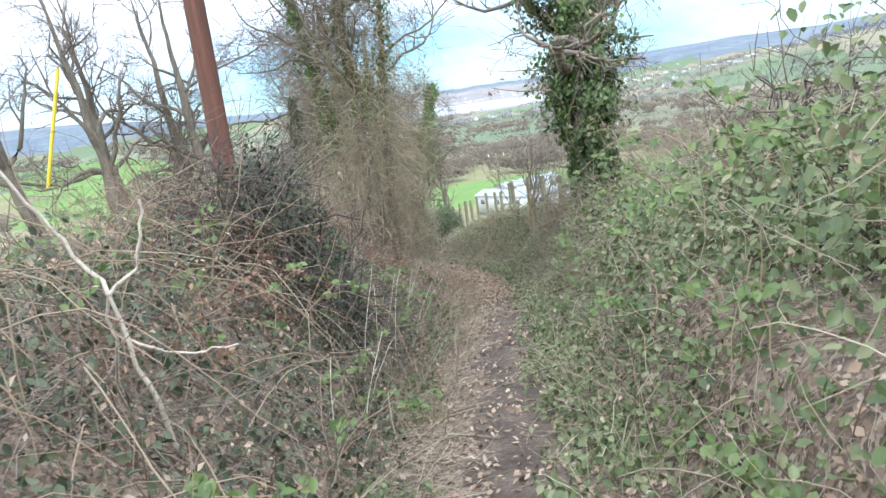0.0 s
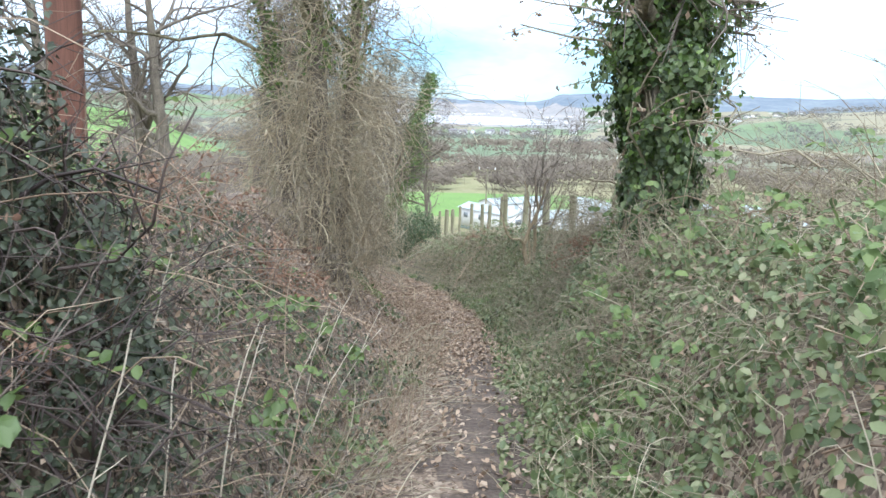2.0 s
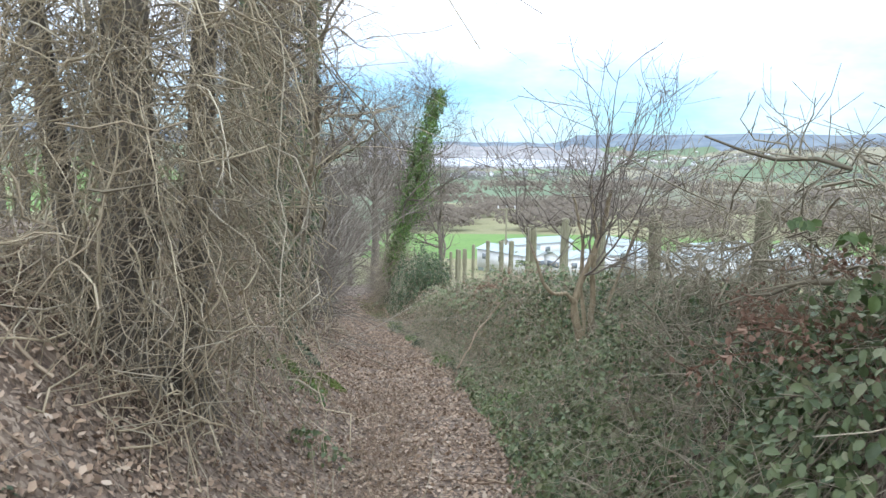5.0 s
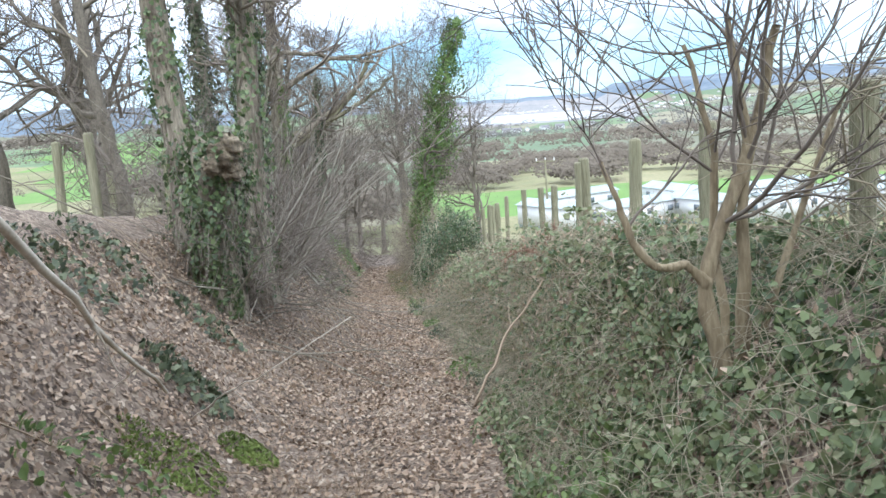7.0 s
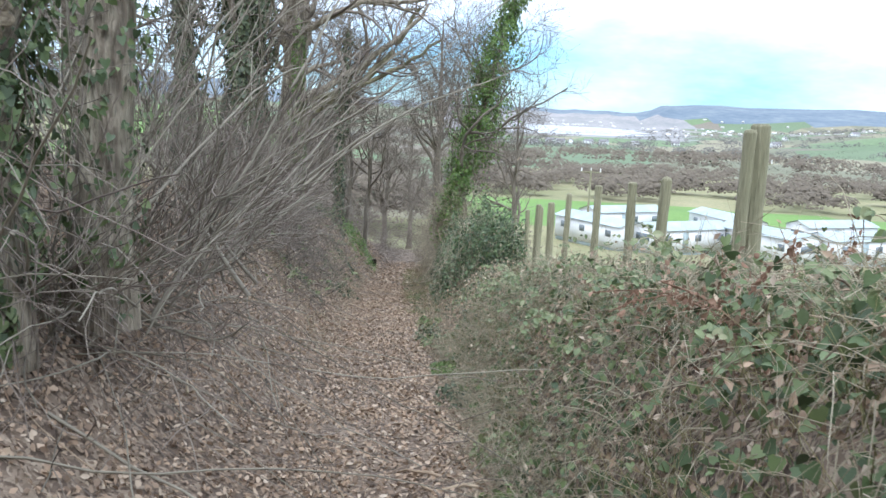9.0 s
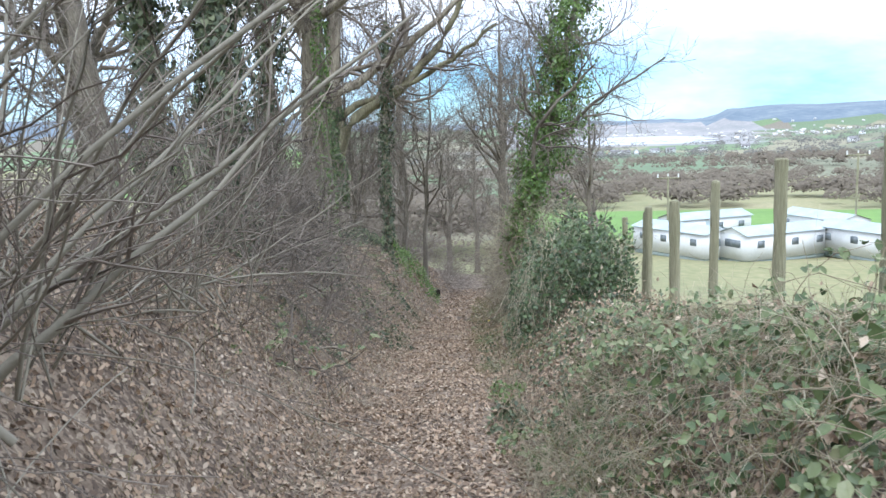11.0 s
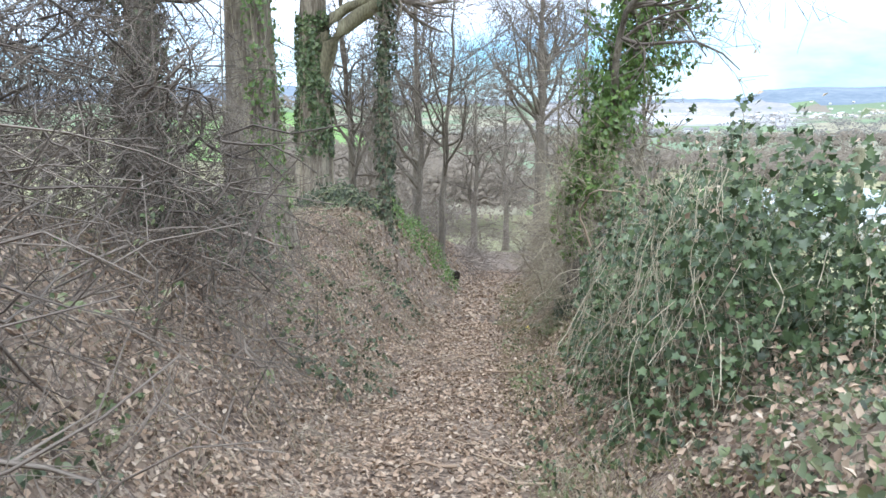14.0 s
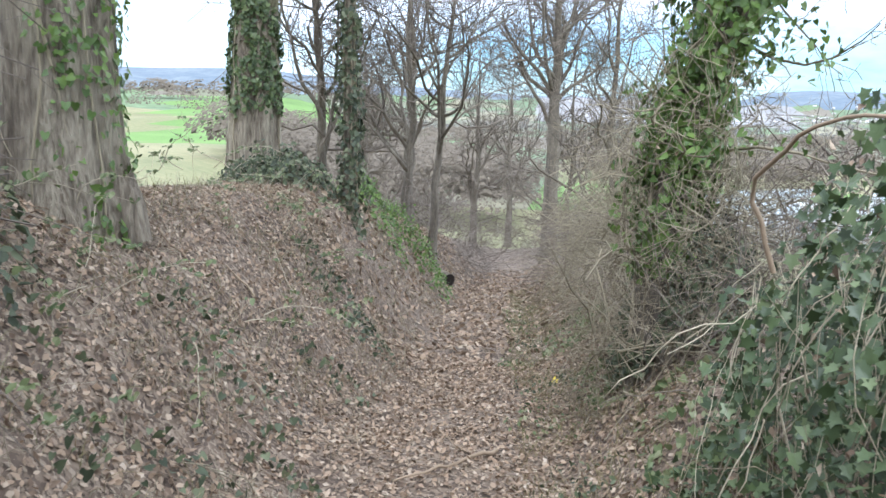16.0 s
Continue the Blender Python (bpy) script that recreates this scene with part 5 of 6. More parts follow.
# -- fence --
def fence_post(x, y, h, r, seed, lean, label="weathered round wooden fence post tinged with green"):
    rng = np.random.default_rng(seed)
    root = thing("fence_post", foot(x, y, 0.1), label, "fence post", "posts of the field fence")
    m, s = 9, 16
    path = np.stack([np.linspace(0, lean[0], m), np.linspace(0, lean[1], m), np.linspace(0, h, m)], 1)
    rad = r * (1 + 0.06 * rng.normal(size=m))
    v, f = tubes(path[None], rad[None], s)
    ang = np.arange(s) * 6.283 / s
    v = (v.reshape(m, s, 3) - path[:, None]) * (1 + 0.05 * np.sin(ang * 3 + seed) + 0.03 * rng.normal(size=s))[None, :, None] + path[:, None]
    rim = path[-1] + (v[-1] - path[-1]) * 0.8 + (0, 0, 0.02)
    k = np.arange(s)
    k2 = (k + 1) % s
    h = Heap().add(v.reshape(-1, 3), f).add(np.concatenate([v[-1], rim]), np.stack([k, k2, s + k2, s + k], 1))
    h.add(np.concatenate([rim, [path[-1] + (0, 0, 0.024 + 0.01 * rng.normal())]]), np.stack([k, k2, 0 * k + s], 1))
    part("post", h, POST, root)
    return root


for k, (x, y, top, r) in enumerate(((4.35, 10.7, 0.75, 0.06), (4.1, 18.4, -0.35, 0.06), (4.0, 21.0, -0.7, 0.07), (3.95, 23.6, -0.95, 0.075), (3.9, 26.2, -1.2, 0.075), (3.68, 28.28, -1.53, 0.075), (3.54, 28.2, -1.58, 0.05), (3.5, 30.9, -2.16, 0.06), (3.5, 32.67, -2.36, 0.06), (3.32, 34.74, -2.6, 0.06), (3.0, 36.24, -2.9, 0.05), (2.93, 38.6, -3.32, 0.075), (2.78, 40.7, -3.6, 0.065), (2.95, 42.8, -3.9, 0.06), (2.75, 44.6, -4.2, 0.06), (2.5, 47.4, -4.7, 0.06))):
    fence_post(x, y, max(1.1, top - foot(x, y, 0.1)[2]), r, 200 + k, (0.03 * math.sin(k * 2.1), 0.04 * math.cos(k * 1.3)), *(["split weathered fence post with a bared reddish grain"] if r == 0.05 and y < 30 else []))
for k, (x, y) in enumerate(((-2.75, 26.6), (-3.5, 27.2), (-2.2, 27.6), (-4.2, 30.5))):
    fence_post(x, y, 1.15, 0.06, 230 + k, (0.05 * math.sin(k), 0.03), "old grey wooden fence post on the bank top")


# -- caravans and farm buildings in the valley --
def box(x0, x1, y0, y1, z0, z1):
    v = np.array([(x, y, z) for z in (z0, z1) for y in (y0, y1) for x in (x0, x1)])
    return v, np.array([(0, 2, 3, 1), (4, 5, 7, 6), (0, 1, 5, 4), (2, 6, 7, 3), (0, 4, 6, 2), (1, 3, 7, 5)])


def static_caravan():
    root = thing("static_caravan", (0, 0, 0), "white static caravan with a pale shallow roof on a valley site", "caravan", "caravans on the site")
    h = Heap().add(*box(-5, 5, -1.8, 1.8, 0.45, 2.75))
    h.add([(-5, -1.8, 2.75), (-5, 1.8, 2.75), (-5, 0, 3.3), (5, -1.8, 2.75), (5, 1.8, 2.75), (5, 0, 3.3)], [(0, 1, 2), (3, 5, 4)])
    part("body", h, WHITE, root)
    part("roof", Heap().add([(-5.2, -2, 2.72), (5.2, -2, 2.72), (5.2, 0, 3.36), (-5.2, 0, 3.36), (-5.2, 2, 2.72), (5.2, 2, 2.72)], [(0, 1, 2, 3), (3, 2, 5, 4)]), ROOF, root)
    part("skirt", Heap().add(*box(-4.9, 4.9, -1.7, 1.7, 0.0, 0.45)), ROOF, root)
    for x in (-3.4, 0.6, 3.6):
        for s in (-1, 1):
            part("window", Heap().add(*box(x - 0.4, x + 0.4, s * 1.8 - 0.02, s * 1.8 + 0.02, 1.55, 2.2)), GLASS, root)
    part("door", Heap().add(*box(-1.4, -0.7, -1.83, -1.79, 0.7, 2.5)), ROOF, root)
    for sx in (-1, 1):
        part("window", Heap().add(*box(sx * 5 - 0.02, sx * 5 + 0.02, -1.0, 1.0, 1.55, 2.25)), GLASS, root)
    return root


van = static_caravan()
SITE = ((13.5, 108, 125), (21.5, 105, 30), (29.5, 103, 118), (38, 102, 20), (47, 98, 112), (56, 94, 24), (65, 90, 110), (18, 121, 30), (30, 119, 110), (41, 116, 24), (52, 112, 104), (62, 105, 20))
van.matrix_basis = pose(*foot(*SITE[0][:2]), 0, 0, SITE[0][2])
for x, y, a in SITE[1:]:
    copy_thing(van, pose(*foot(x, y), 0, 0, a))


def house():
    root = thing("farmhouse", (0, 0, 0), "white rendered farmhouse with a slate roof far across the valley", "house", "far houses")
    h = Heap().add(*box(-7, 7, -4, 4, 0, 5.5))
    h.add([(-7, -4, 5.5), (-7, 4, 5.5), (-7, 0, 8.5), (7, -4, 5.5), (7, 4, 5.5), (7, 0, 8.5)], [(0, 1, 2), (3, 5, 4)])
    part("wall", h, WHITE, root)
    roof = part("roof", Heap().add([(-7.4, -4.5, 5.2), (7.4, -4.5, 5.2), (7.4, 0, 8.7), (-7.4, 0, 8.7), (-7.4, 4.5, 5.2), (7.4, 4.5, 5.2)], [(0, 1, 2, 3), (3, 2, 5, 4)]), SLATE, root)
    part("chimney", Heap().add(*box(5.4, 6.4, -0.5, 0.5, 8, 10)), SLATE, roof)
    for x in (-4.5, 0, 4.5):
        for z in (1.0, 3.6):
            part("window", Heap().add(*box(x - 0.6, x + 0.6, -4.03, -3.97, z, z + 1.3)), GLASS, root)
    return root


home = house()
HOUSES = ((108, 1290, 10), (122, 1270, 80), (95, 1330, 0), (150, 1280, 20), (176, 1300, 5), (60, 1150, 30), (420, 1250, 10), (520, 1500, 60), (640, 1500, 10), (700, 1650, 40), (860, 1700, 10), (330, 1500, 0), (250, 1450, 30), (-560, 1000, 20), (-620, 1100, 0))
home.matrix_basis = pose(*foot(*HOUSES[0][:2]), 0, 0, HOUSES[0][2])
for x, y, a in HOUSES[1:]:
    copy_thing(home, pose(*foot(x, y), 0, 0, a))


def far_town():
    """Pale houses scattered over the far shore and hills, too many to count."""
    rng = np.random.default_rng(330)
    h = Heap()
    for k in range(150):
        az, r = math.radians(rng.uniform(4, 26)), rng.uniform(2300, 4300)
        x, y = math.sin(az) * r, math.cos(az) * r
        if 2000 < r < 3350 and abs(x / y - 0.1) < 0.085:
            continue
        z, w, d, e = float(ground_z(x, y)), rng.uniform(3, 9), rng.uniform(3, 5), rng.uniform(3, 5)
        h.add(*box(x - w, x + w, y - d, y + d, z - 2, z + e))
        h.add([(x - w, y - d, z + e), (x + w, y - d, z + e), (x + w, y, z + e + 3), (x - w, y, z + e + 3), (x - w, y + d, z + e), (x + w, y + d, z + e)], [(0, 1, 2, 3), (3, 2, 5, 4)])
    tagged(part("far_town", h, RENDER), "pale houses of a town along the far shore", "houses", kind="stuff")


far_town()


def line_pole(x, y, h):
    root = thing("power_pole", foot(x, y), "far wooden power pole with white insulators on a crossarm", "utility pole", "far power poles")
    part("pole", Heap().add(*tubes(np.array([[(0, 0, 0), (0, 0, h)]]), np.array([[0.14, 0.11]]), 8)), POST, root)
    part("crossarm", Heap().add(*box(-1.2, 1.2, -0.06, 0.06, h - 0.3, h - 0.15)), POST, root)
    for s in (-1.1, 0, 1.1):
        part("insulator", Heap().add(*tubes(np.array([[(s, 0, h - 0.15), (s, 0, h + 0.25)]]), np.array([[0.09, 0.07]]), 8)), CERAMIC, root)


line_pole(32.5, 116.5, 9.5)
line_pole(13.5, 118, 7.5)


# -- woods and hedgerows of the valley --
def far_wood(name, label, spots, size, mat, seed, tufts=130, grain=(0.1, 0.22)):
    rng = np.random.default_rng(seed)
    spots = np.asarray(spots)
    n = len(spots)
    z = ground_z(spots[:, 0], spots[:, 1])
    s = size * rng.uniform(0.6, 1.3, n)
    a = rng.normal(size=(n, tufts, 3))
    a = unit(a) * rng.uniform(0.75, 1.0, (n, tufts, 1))
    a[..., 2] = np.abs(a[..., 2]) - 0.15
    c = np.stack([spots[:, 0], spots[:, 1], z + s * 0.42], 1)
    p = (c[:, None] + a * (s * 0.55)[:, None, None] * (1, 1, 0.85)).reshape(-1, 3)
    sz = np.repeat(s, tufts)[:, None] * rng.uniform(*grain, (n * tufts, 1))
    ob = part(name, Heap().add(*scatter(TUFT, p, turns(len(p), unit(a.reshape(-1, 3)) * 0.45 + (0, -0.35, 0.8), 0.12, rng), sz)), mat)
    tagged(ob, label, "woods", kind="stuff")


W = np.random.default_rng(301)


def band(n, az0, az1, r0, r1, keep=None, least=-0.1):
    az, r = np.radians(W.uniform(az0, az1, n)), W.uniform(r0, r1, n)
    p = np.stack([np.sin(az) * r, np.cos(az) * r], 1)
    if keep:
        p = p[waves(p[:, 0], p[:, 1], *keep) > least]
    return p


far_wood("valley_scrub", "brown leafless scrub along the valley side", np.concatenate([band(900, -2, 42, 172, 250, (46, 61), -0.05), band(760, -2, 42, 250, 330, (60, 67), -0.1)]), 4.4, WOODS, 302, 90, (0.08, 0.2))
far_wood("valley_woods", "brown leafless woods filling the valley", band(1500, -30, 45, 350, 640, (110, 62), 0.05), 7.5, WOODS, 307, 60)
far_wood("left_woods", "grey leafless wood below the bank", band(300, -18, -3, 105, 230, (60, 68)), 6.5, WOODS, 308, 300, (0.03, 0.09))
far_wood("field_wood", "grey leafless wood beyond the field oaks", band(260, -62, -25, 95, 190, (40, 71), -0.2), 5.5, WOODS, 310, 170, (0.04, 0.12))
far_wood("far_woods", "distant brown leafless woods", band(2000, -45, 50, 700, 1250, (200, 63), 0.12), 10, HAZED_WOODS, 303, 36)
far_wood("estuary_woods", "dark woods along the estuary shore", band(700, -30, 45, 1250, 1700, (300, 64)), 13, HAZED_WOODS, 304, 36)
far_wood("coastal_woods", "hazy woods on the far low hills", band(900, 9, 50, 1700, 3000, (420, 69)), 16, HAZED_WOODS, 309, 24)


def hedgerows():
    out = []
    for k in range(110):
        az, r = math.radians(W.uniform(-42, 46)), W.uniform(380, 2700)
        a = W.choice((0.35, 1.92)) + W.normal(0, 0.2)
        n = int(W.uniform(80, 260) / 5)
        t = np.arange(n) * 5.0
        out.append(np.stack([math.sin(az) * r + np.cos(a) * t, math.cos(az) * r + np.sin(a) * t], 1) + W.normal(0, 1.0, (n, 2)))
    return np.concatenate(out)


far_wood("hedgerows", "green hedgerows between the valley fields", hedgerows(), 5.0, HEDGE, 305, 14)
far_wood("left_field_trees", "leafless trees standing in a green field", band(46, -42, -16, 230, 400, (80, 66)), 7, WOODS, 306, 300, (0.03, 0.08))


# ---- smaller things ----
BLEACHED = material("bleached_wood", [(0.0, (0.3, 0.26, 0.2)), (0.5, (0.46, 0.41, 0.33)), (1, (0.62, 0.57, 0.48))], 0.8, scale=4, grain=40, bump=0.3)
def fallen_branch(points, r, label, mat=CANE, name="fallen_branch", side=3, seed=0):
    rng = np.random.default_rng(seed)
    p = line(points, 14)
    root = thing(name, tuple(p[0]), label, "branch")
    q = (p - p[0])[None]
    q[0, 1:] += np.cumsum(rng.normal(0, 0.012, (13, 3)), 0)
    rr = r * np.linspace(1, 0.45, 14)[None]
    part("stick", Heap().add(*tubes(q, rr, 8)), mat, root, smooth=True)
    if side:
        b, rb = sprout(q, rr, side, 0.3, 0.95, 0.5, 40, 6, 0.5, 0.12, 0.0, rng)
        for k in range(side):
            part("side_twig", Heap().add(*tubes(b[k:k + 1], rb[k:k + 1], 5)), mat, root)
    return root


def on(x, y, up=0.0):
    return (x, y, float(ground_z(x, y)) + up)


fallen_branch([(0.52, 17.15, 0.3), (0.09, 19.5, -1.08), (-0.26, 21.4, -2.2), (-0.36, 21.95, -2.53)], 0.027, "bleached bare branch leaning from the leafy bank", BLEACHED, seed=1)
fallen_branch([on(-0.26, 22.05, 0.03), (0.4, 21.0, -2.15), (0.83, 20.35, -1.79), (1.22, 20.6, -1.6)], 0.0065, "long pale thin stem leaning out from the bank", BLEACHED, seed=7, side=2)
fallen_branch([on(-0.95, 45.4, 0.05), on(-1.25, 44.6, 0.06), on(-1.5, 44.4, 0.05)], 0.018, "short pale stick lying on fallen leaves", seed=2, side=1)
fallen_branch([on(-2.6, 35.5, 0.05), on(-2.2, 34.6, 0.25), on(-1.8, 33.6, 0.1)], 0.02, "pale broken stick on the leafy bank", seed=3)
fallen_branch([(0.42, 43.0, -4.95), (0.29, 43.0, -4.6), (0.36, 42.7, -4.36), (0.52, 42.4, -4.24), (0.7, 42.2, -4.25)], 0.012, "pale bare branch arching out of the ivy", seed=4, side=0)
fallen_branch([on(1.75, 22.6, 0.3), (2.15, 23.0, -2.45), (2.5, 23.3, -2.1)], 0.013, "pale broken stick leaning in the hedge", seed=5)


def dry_stalks(x, y, lean, h, seed):
    rng = np.random.default_rng(seed)
    root = thing("dry_stalk", on(x, y, -0.02), "upright bleached dead stalk at the lane's edge", "stalk", "dead stalks")
    p = line([(0, 0, 0), (lean[0] * 0.4, lean[1] * 0.4, h * 0.5), (lean[0], lean[1], h)], 8)[None]
    p[0, 1:] += np.cumsum(rng.normal(0, 0.008, (7, 3)), 0)
    part("stem", Heap().add(*tubes(p, 0.0055 * np.linspace(1, 0.55, 8)[None], 5)), STRAW, root)
    b, rb = sprout(p, np.full((1, 8), 0.005), 2, 0.4, 0.95, 0.14, 40, 4, 0.6, 0.1, 0.05, rng)
    part("side_stems", Heap().add(*tubes(b, rb, 4)), STRAW, root)


STRAW = material("bleached_straw", [(0.0, (0.45, 0.4, 0.3)), (1, (0.7, 0.65, 0.53))], 0.6, scale=4, grain=40, bump=0.1)
for k, (x, y, lx, ly, h) in enumerate(((-0.56, 8.3, 0.07, 0.1, 1.0), (-0.42, 8.6, 0.22, 0.1, 1.15), (-0.63, 7.0, 0.33, 0.0, 0.7), (-0.63, 6.0, 0.27, 0.1, 0.85), (-0.5, 9.4, 0.2, 0.1, 0.9), (-0.35, 10.4, 0.3, 0.1, 0.8), (-0.2, 10.8, 0.35, 0.1, 0.75), (-0.3, 11.3, 0.25, 0.0, 0.85), (-0.1, 11.8, 0.4, 0.1, 0.7), (-0.75, 5.2, 0.1, 0.1, 0.8), (-0.25, 12.4, 0.3, 0.0, 0.75), (0.0, 13.0, 0.3, 0.1, 0.7), (-0.7, 7.6, 0.25, 0.1, 1.1), (-0.9, 9.0, 0.2, 0.0, 1.0))):
    dry_stalks(x, y, (lx, ly), h, 410 + k)


def sapling():
    rng = np.random.default_rng(431)
    base = on(-1.42, 4.3, 0)
    root = thing("bleached_sapling", base, "bleached dead forked sapling in a bramble bank", "sapling")
    o = np.array(base)
    fork = np.array((-1.62, 4.2, 0.98)) - o
    for pts, r in (([(0, 0, -0.1), tuple(fork * (0.6, 0.8, 0.6)), tuple(fork)], 0.019), ([(-0.33, 0.1, -0.1), (-0.32, 0.05, 0.4), tuple(fork)], 0.015), ([tuple(fork), (-0.42, 0, 1.35), (-0.6, -0.1, 1.75)], 0.014), ([tuple(fork), (-0.05, 0, 1.15), (0.02, 0, 1.5)], 0.012), ([tuple(fork * 0.75), (0.1, 0, 0.62), (0.4, -0.05, 0.66)], 0.009)):
        p = line(pts, 10)[None]
        p[0, 1:-1] += rng.normal(0, 0.012, (8, 3))
        part("stem", Heap().add(*tubes(p, r * np.linspace(1, 0.6, 10)[None], 7)), BLEACHED, root, smooth=True)
    return root


sapling()


def leaf_clump(name, label, x, y, rx, ry, h, count, size, mat, seed, shape=HEART, category="plant"):
    rng = np.random.default_rng(seed)
    root = thing(name, on(x, y), label, category)
    a, u = rng.uniform(0, 6.28, count), rng.uniform(0, 1, count) ** 0.5
    px, py = x + np.cos(a) * u * rx, y + np.sin(a) * u * ry
    top = h * np.sqrt(np.clip(1.02 - u**2, 0, 1)) * (0.75 + 0.3 * waves(px, py, 0.5, seed))
    p = np.stack([px, py, ground_z(px, py) + 0.03 + top * rng.uniform(0.2, 1, count) ** 0.5], 1) - np.array(on(x, y))
    out = np.stack([np.cos(a) * u, np.sin(a) * u - 0.3, 0 * a + 0.8], 1)
    part("leaves", Heap().add(*scatter(shape, p, turns(count, out, 0.6, rng), size * rng.uniform(0.55, 1.3, (count, 1)))), mat, root)
    n = max(8, count // 30)
    k = rng.integers(0, count, n)
    s = p[k] * (0.5, 0.5, 0) + np.stack([0 * k, 0 * k, 0 * k - 0.02], 1)
    q = np.stack([s, (s + p[k]) / 2 + rng.normal(0, 0.03, (n, 3)), p[k]], 1)
    part("stems", Heap().add(*tubes(q, np.full((n, 3), 0.004), 3)), VINE, root)
    return root


for k, (x, y, rx, ry, h, n) in enumerate(((-0.42, 22.5, 0.32, 0.3, 0.22, 260), (-1.55, 23.9, 0.4, 0.5, 0.3, 240), (-1.35, 22.6, 0.4, 0.5, 0.25, 220), (-0.9, 24.6, 0.35, 0.4, 0.2, 160), (-2.5, 43.0, 0.7, 0.6, 0.12, 110), (-2.9, 44.8, 0.6, 0.6, 0.15, 120), (-2.2, 41.6, 0.5, 0.3, 0.15, 90), (-2.0, 37.2, 0.5, 0.5, 0.2, 130), (-3.1, 48.5, 0.6, 0.6, 0.3, 260), (-1.9, 42.4, 0.3, 0.3, 0.1, 40), (-2.7, 46.6, 0.5, 0.4, 0.1, 60), (-2.2, 44.1, 0.25, 0.25, 0.1, 34))):
    leaf_clump("ivy_patch", "small patch of green ivy among fallen leaves", x, y, rx, ry, h, n, 0.055, IVY, 450 + k)
for k, (x, y, rx, ry, h, n) in enumerate(((-4.9, 50.9, 0.9, 0.7, 0.7, 1500), (-4.4, 54.6, 0.7, 1.0, 0.9, 900), (-4.0, 57.4, 0.8, 1.2, 1.0, 900), (-4.0, 42.6, 0.9, 1.2, 0.8, 1300))):
    leaf_clump("evergreen_bush", "low bright green bush on the bank top", x, y, rx, ry, h, n, 0.075, BRIGHT_IVY if k in (1, 2) else IVY, 470 + k, OVAL, "bush")
for k, (x, y, rx, ry, h, n) in enumerate(((2.55, 20.6, 0.3, 0.7, 0.25, 500), (2.5, 18.2, 0.35, 0.8, 0.3, 600), (0.45, 44.8, 0.4, 1.2, 0.12, 260), (0.0, 47.6, 0.4, 1.3, 0.12, 260), (-0.35, 51.0, 0.5, 1.4, 0.18, 300), (1.75, 35.6, 0.5, 1.4, 0.12, 320), (1.45, 37.8, 0.5, 1.2, 0.12, 280))):
    leaf_clump("bramble_patch", "low green bramble and ivy at the lane's edge", x, y, rx, ry, h, n, 0.06, BRAMBLE, 490 + k)
for k, (x, y, rx, ry, n) in enumerate(((-0.35, 4.6, 0.3, 0.4, 130), (-0.2, 7.2, 0.3, 0.5, 150), (1.15, 5.4, 0.3, 0.6, 170), (1.55, 8.4, 0.3, 0.7, 200), (0.15, 10.4, 0.3, 0.5, 130), (1.95, 11.2, 0.3, 0.7, 200), (0.45, 13.2, 0.3, 0.5, 120), (-0.15, 20.4, 0.4, 0.5, 150), (0.4, 18.3, 0.3, 0.3, 90))):
    leaf_clump("bramble_patch", "low green bramble leaves creeping in over the lane", x, y, rx, ry, 0.3, n, 0.06, SPRIG if k % 2 else BRAMBLE, 580 + k, OVAL)
for k, (x, y, rx, ry) in enumerate(((-0.15, 21.3, 0.3, 0.35), (0.1, 22.1, 0.2, 0.25))):
    leaf_clump("moss_patch", "cushion of bright green moss on a leafy bank", x, y, rx, ry, 0.07, 900, 0.03, MOSS, 660 + k, OVAL, "moss")
E = np.random.default_rng(590)
for k in range(12):
    y = 17.5 + 1.8 * k + E.uniform(-0.5, 0.5)
    x = float(lane_x(y)) + E.uniform(0.5, 0.78)
    leaf_clump("bramble_patch", "low green bramble and dead grass at the lane's edge", x, y, E.uniform(0.2, 0.4), E.uniform(0.35, 0.8), E.uniform(0.2, 0.42), int(E.uniform(110, 260)), 0.055, (BRAMBLE, IVY, SPRIG)[k % 3], 600 + k, OVAL)
for k in range(11):
    y = 40.2 + 1.6 * k + E.uniform(-0.5, 0.5)
    x = float(lane_x(y)) + E.uniform(0.4, 0.75)
    leaf_clump("bramble_patch", "low green bramble and ivy at the lane's edge", x, y, E.uniform(0.25, 0.45), E.uniform(0.5, 0.9), E.uniform(0.06, 0.14), int(E.uniform(60, 130)), 0.048, (BRAMBLE, IVY)[k % 2], 640 + k, OVAL)
grass_tufts("edge_grass", "straw and green grass along the foot of the hedge", np.random.default_rng(591), 5000, 0.45, 0.95, 15, 40, 0.3, STRAW_GRASS)
grass_tufts("verge_grass", "green and straw-coloured grass along the lane's edge", np.random.default_rng(520), 9000, 0.3, 1.7, 38, 62, 0.22)


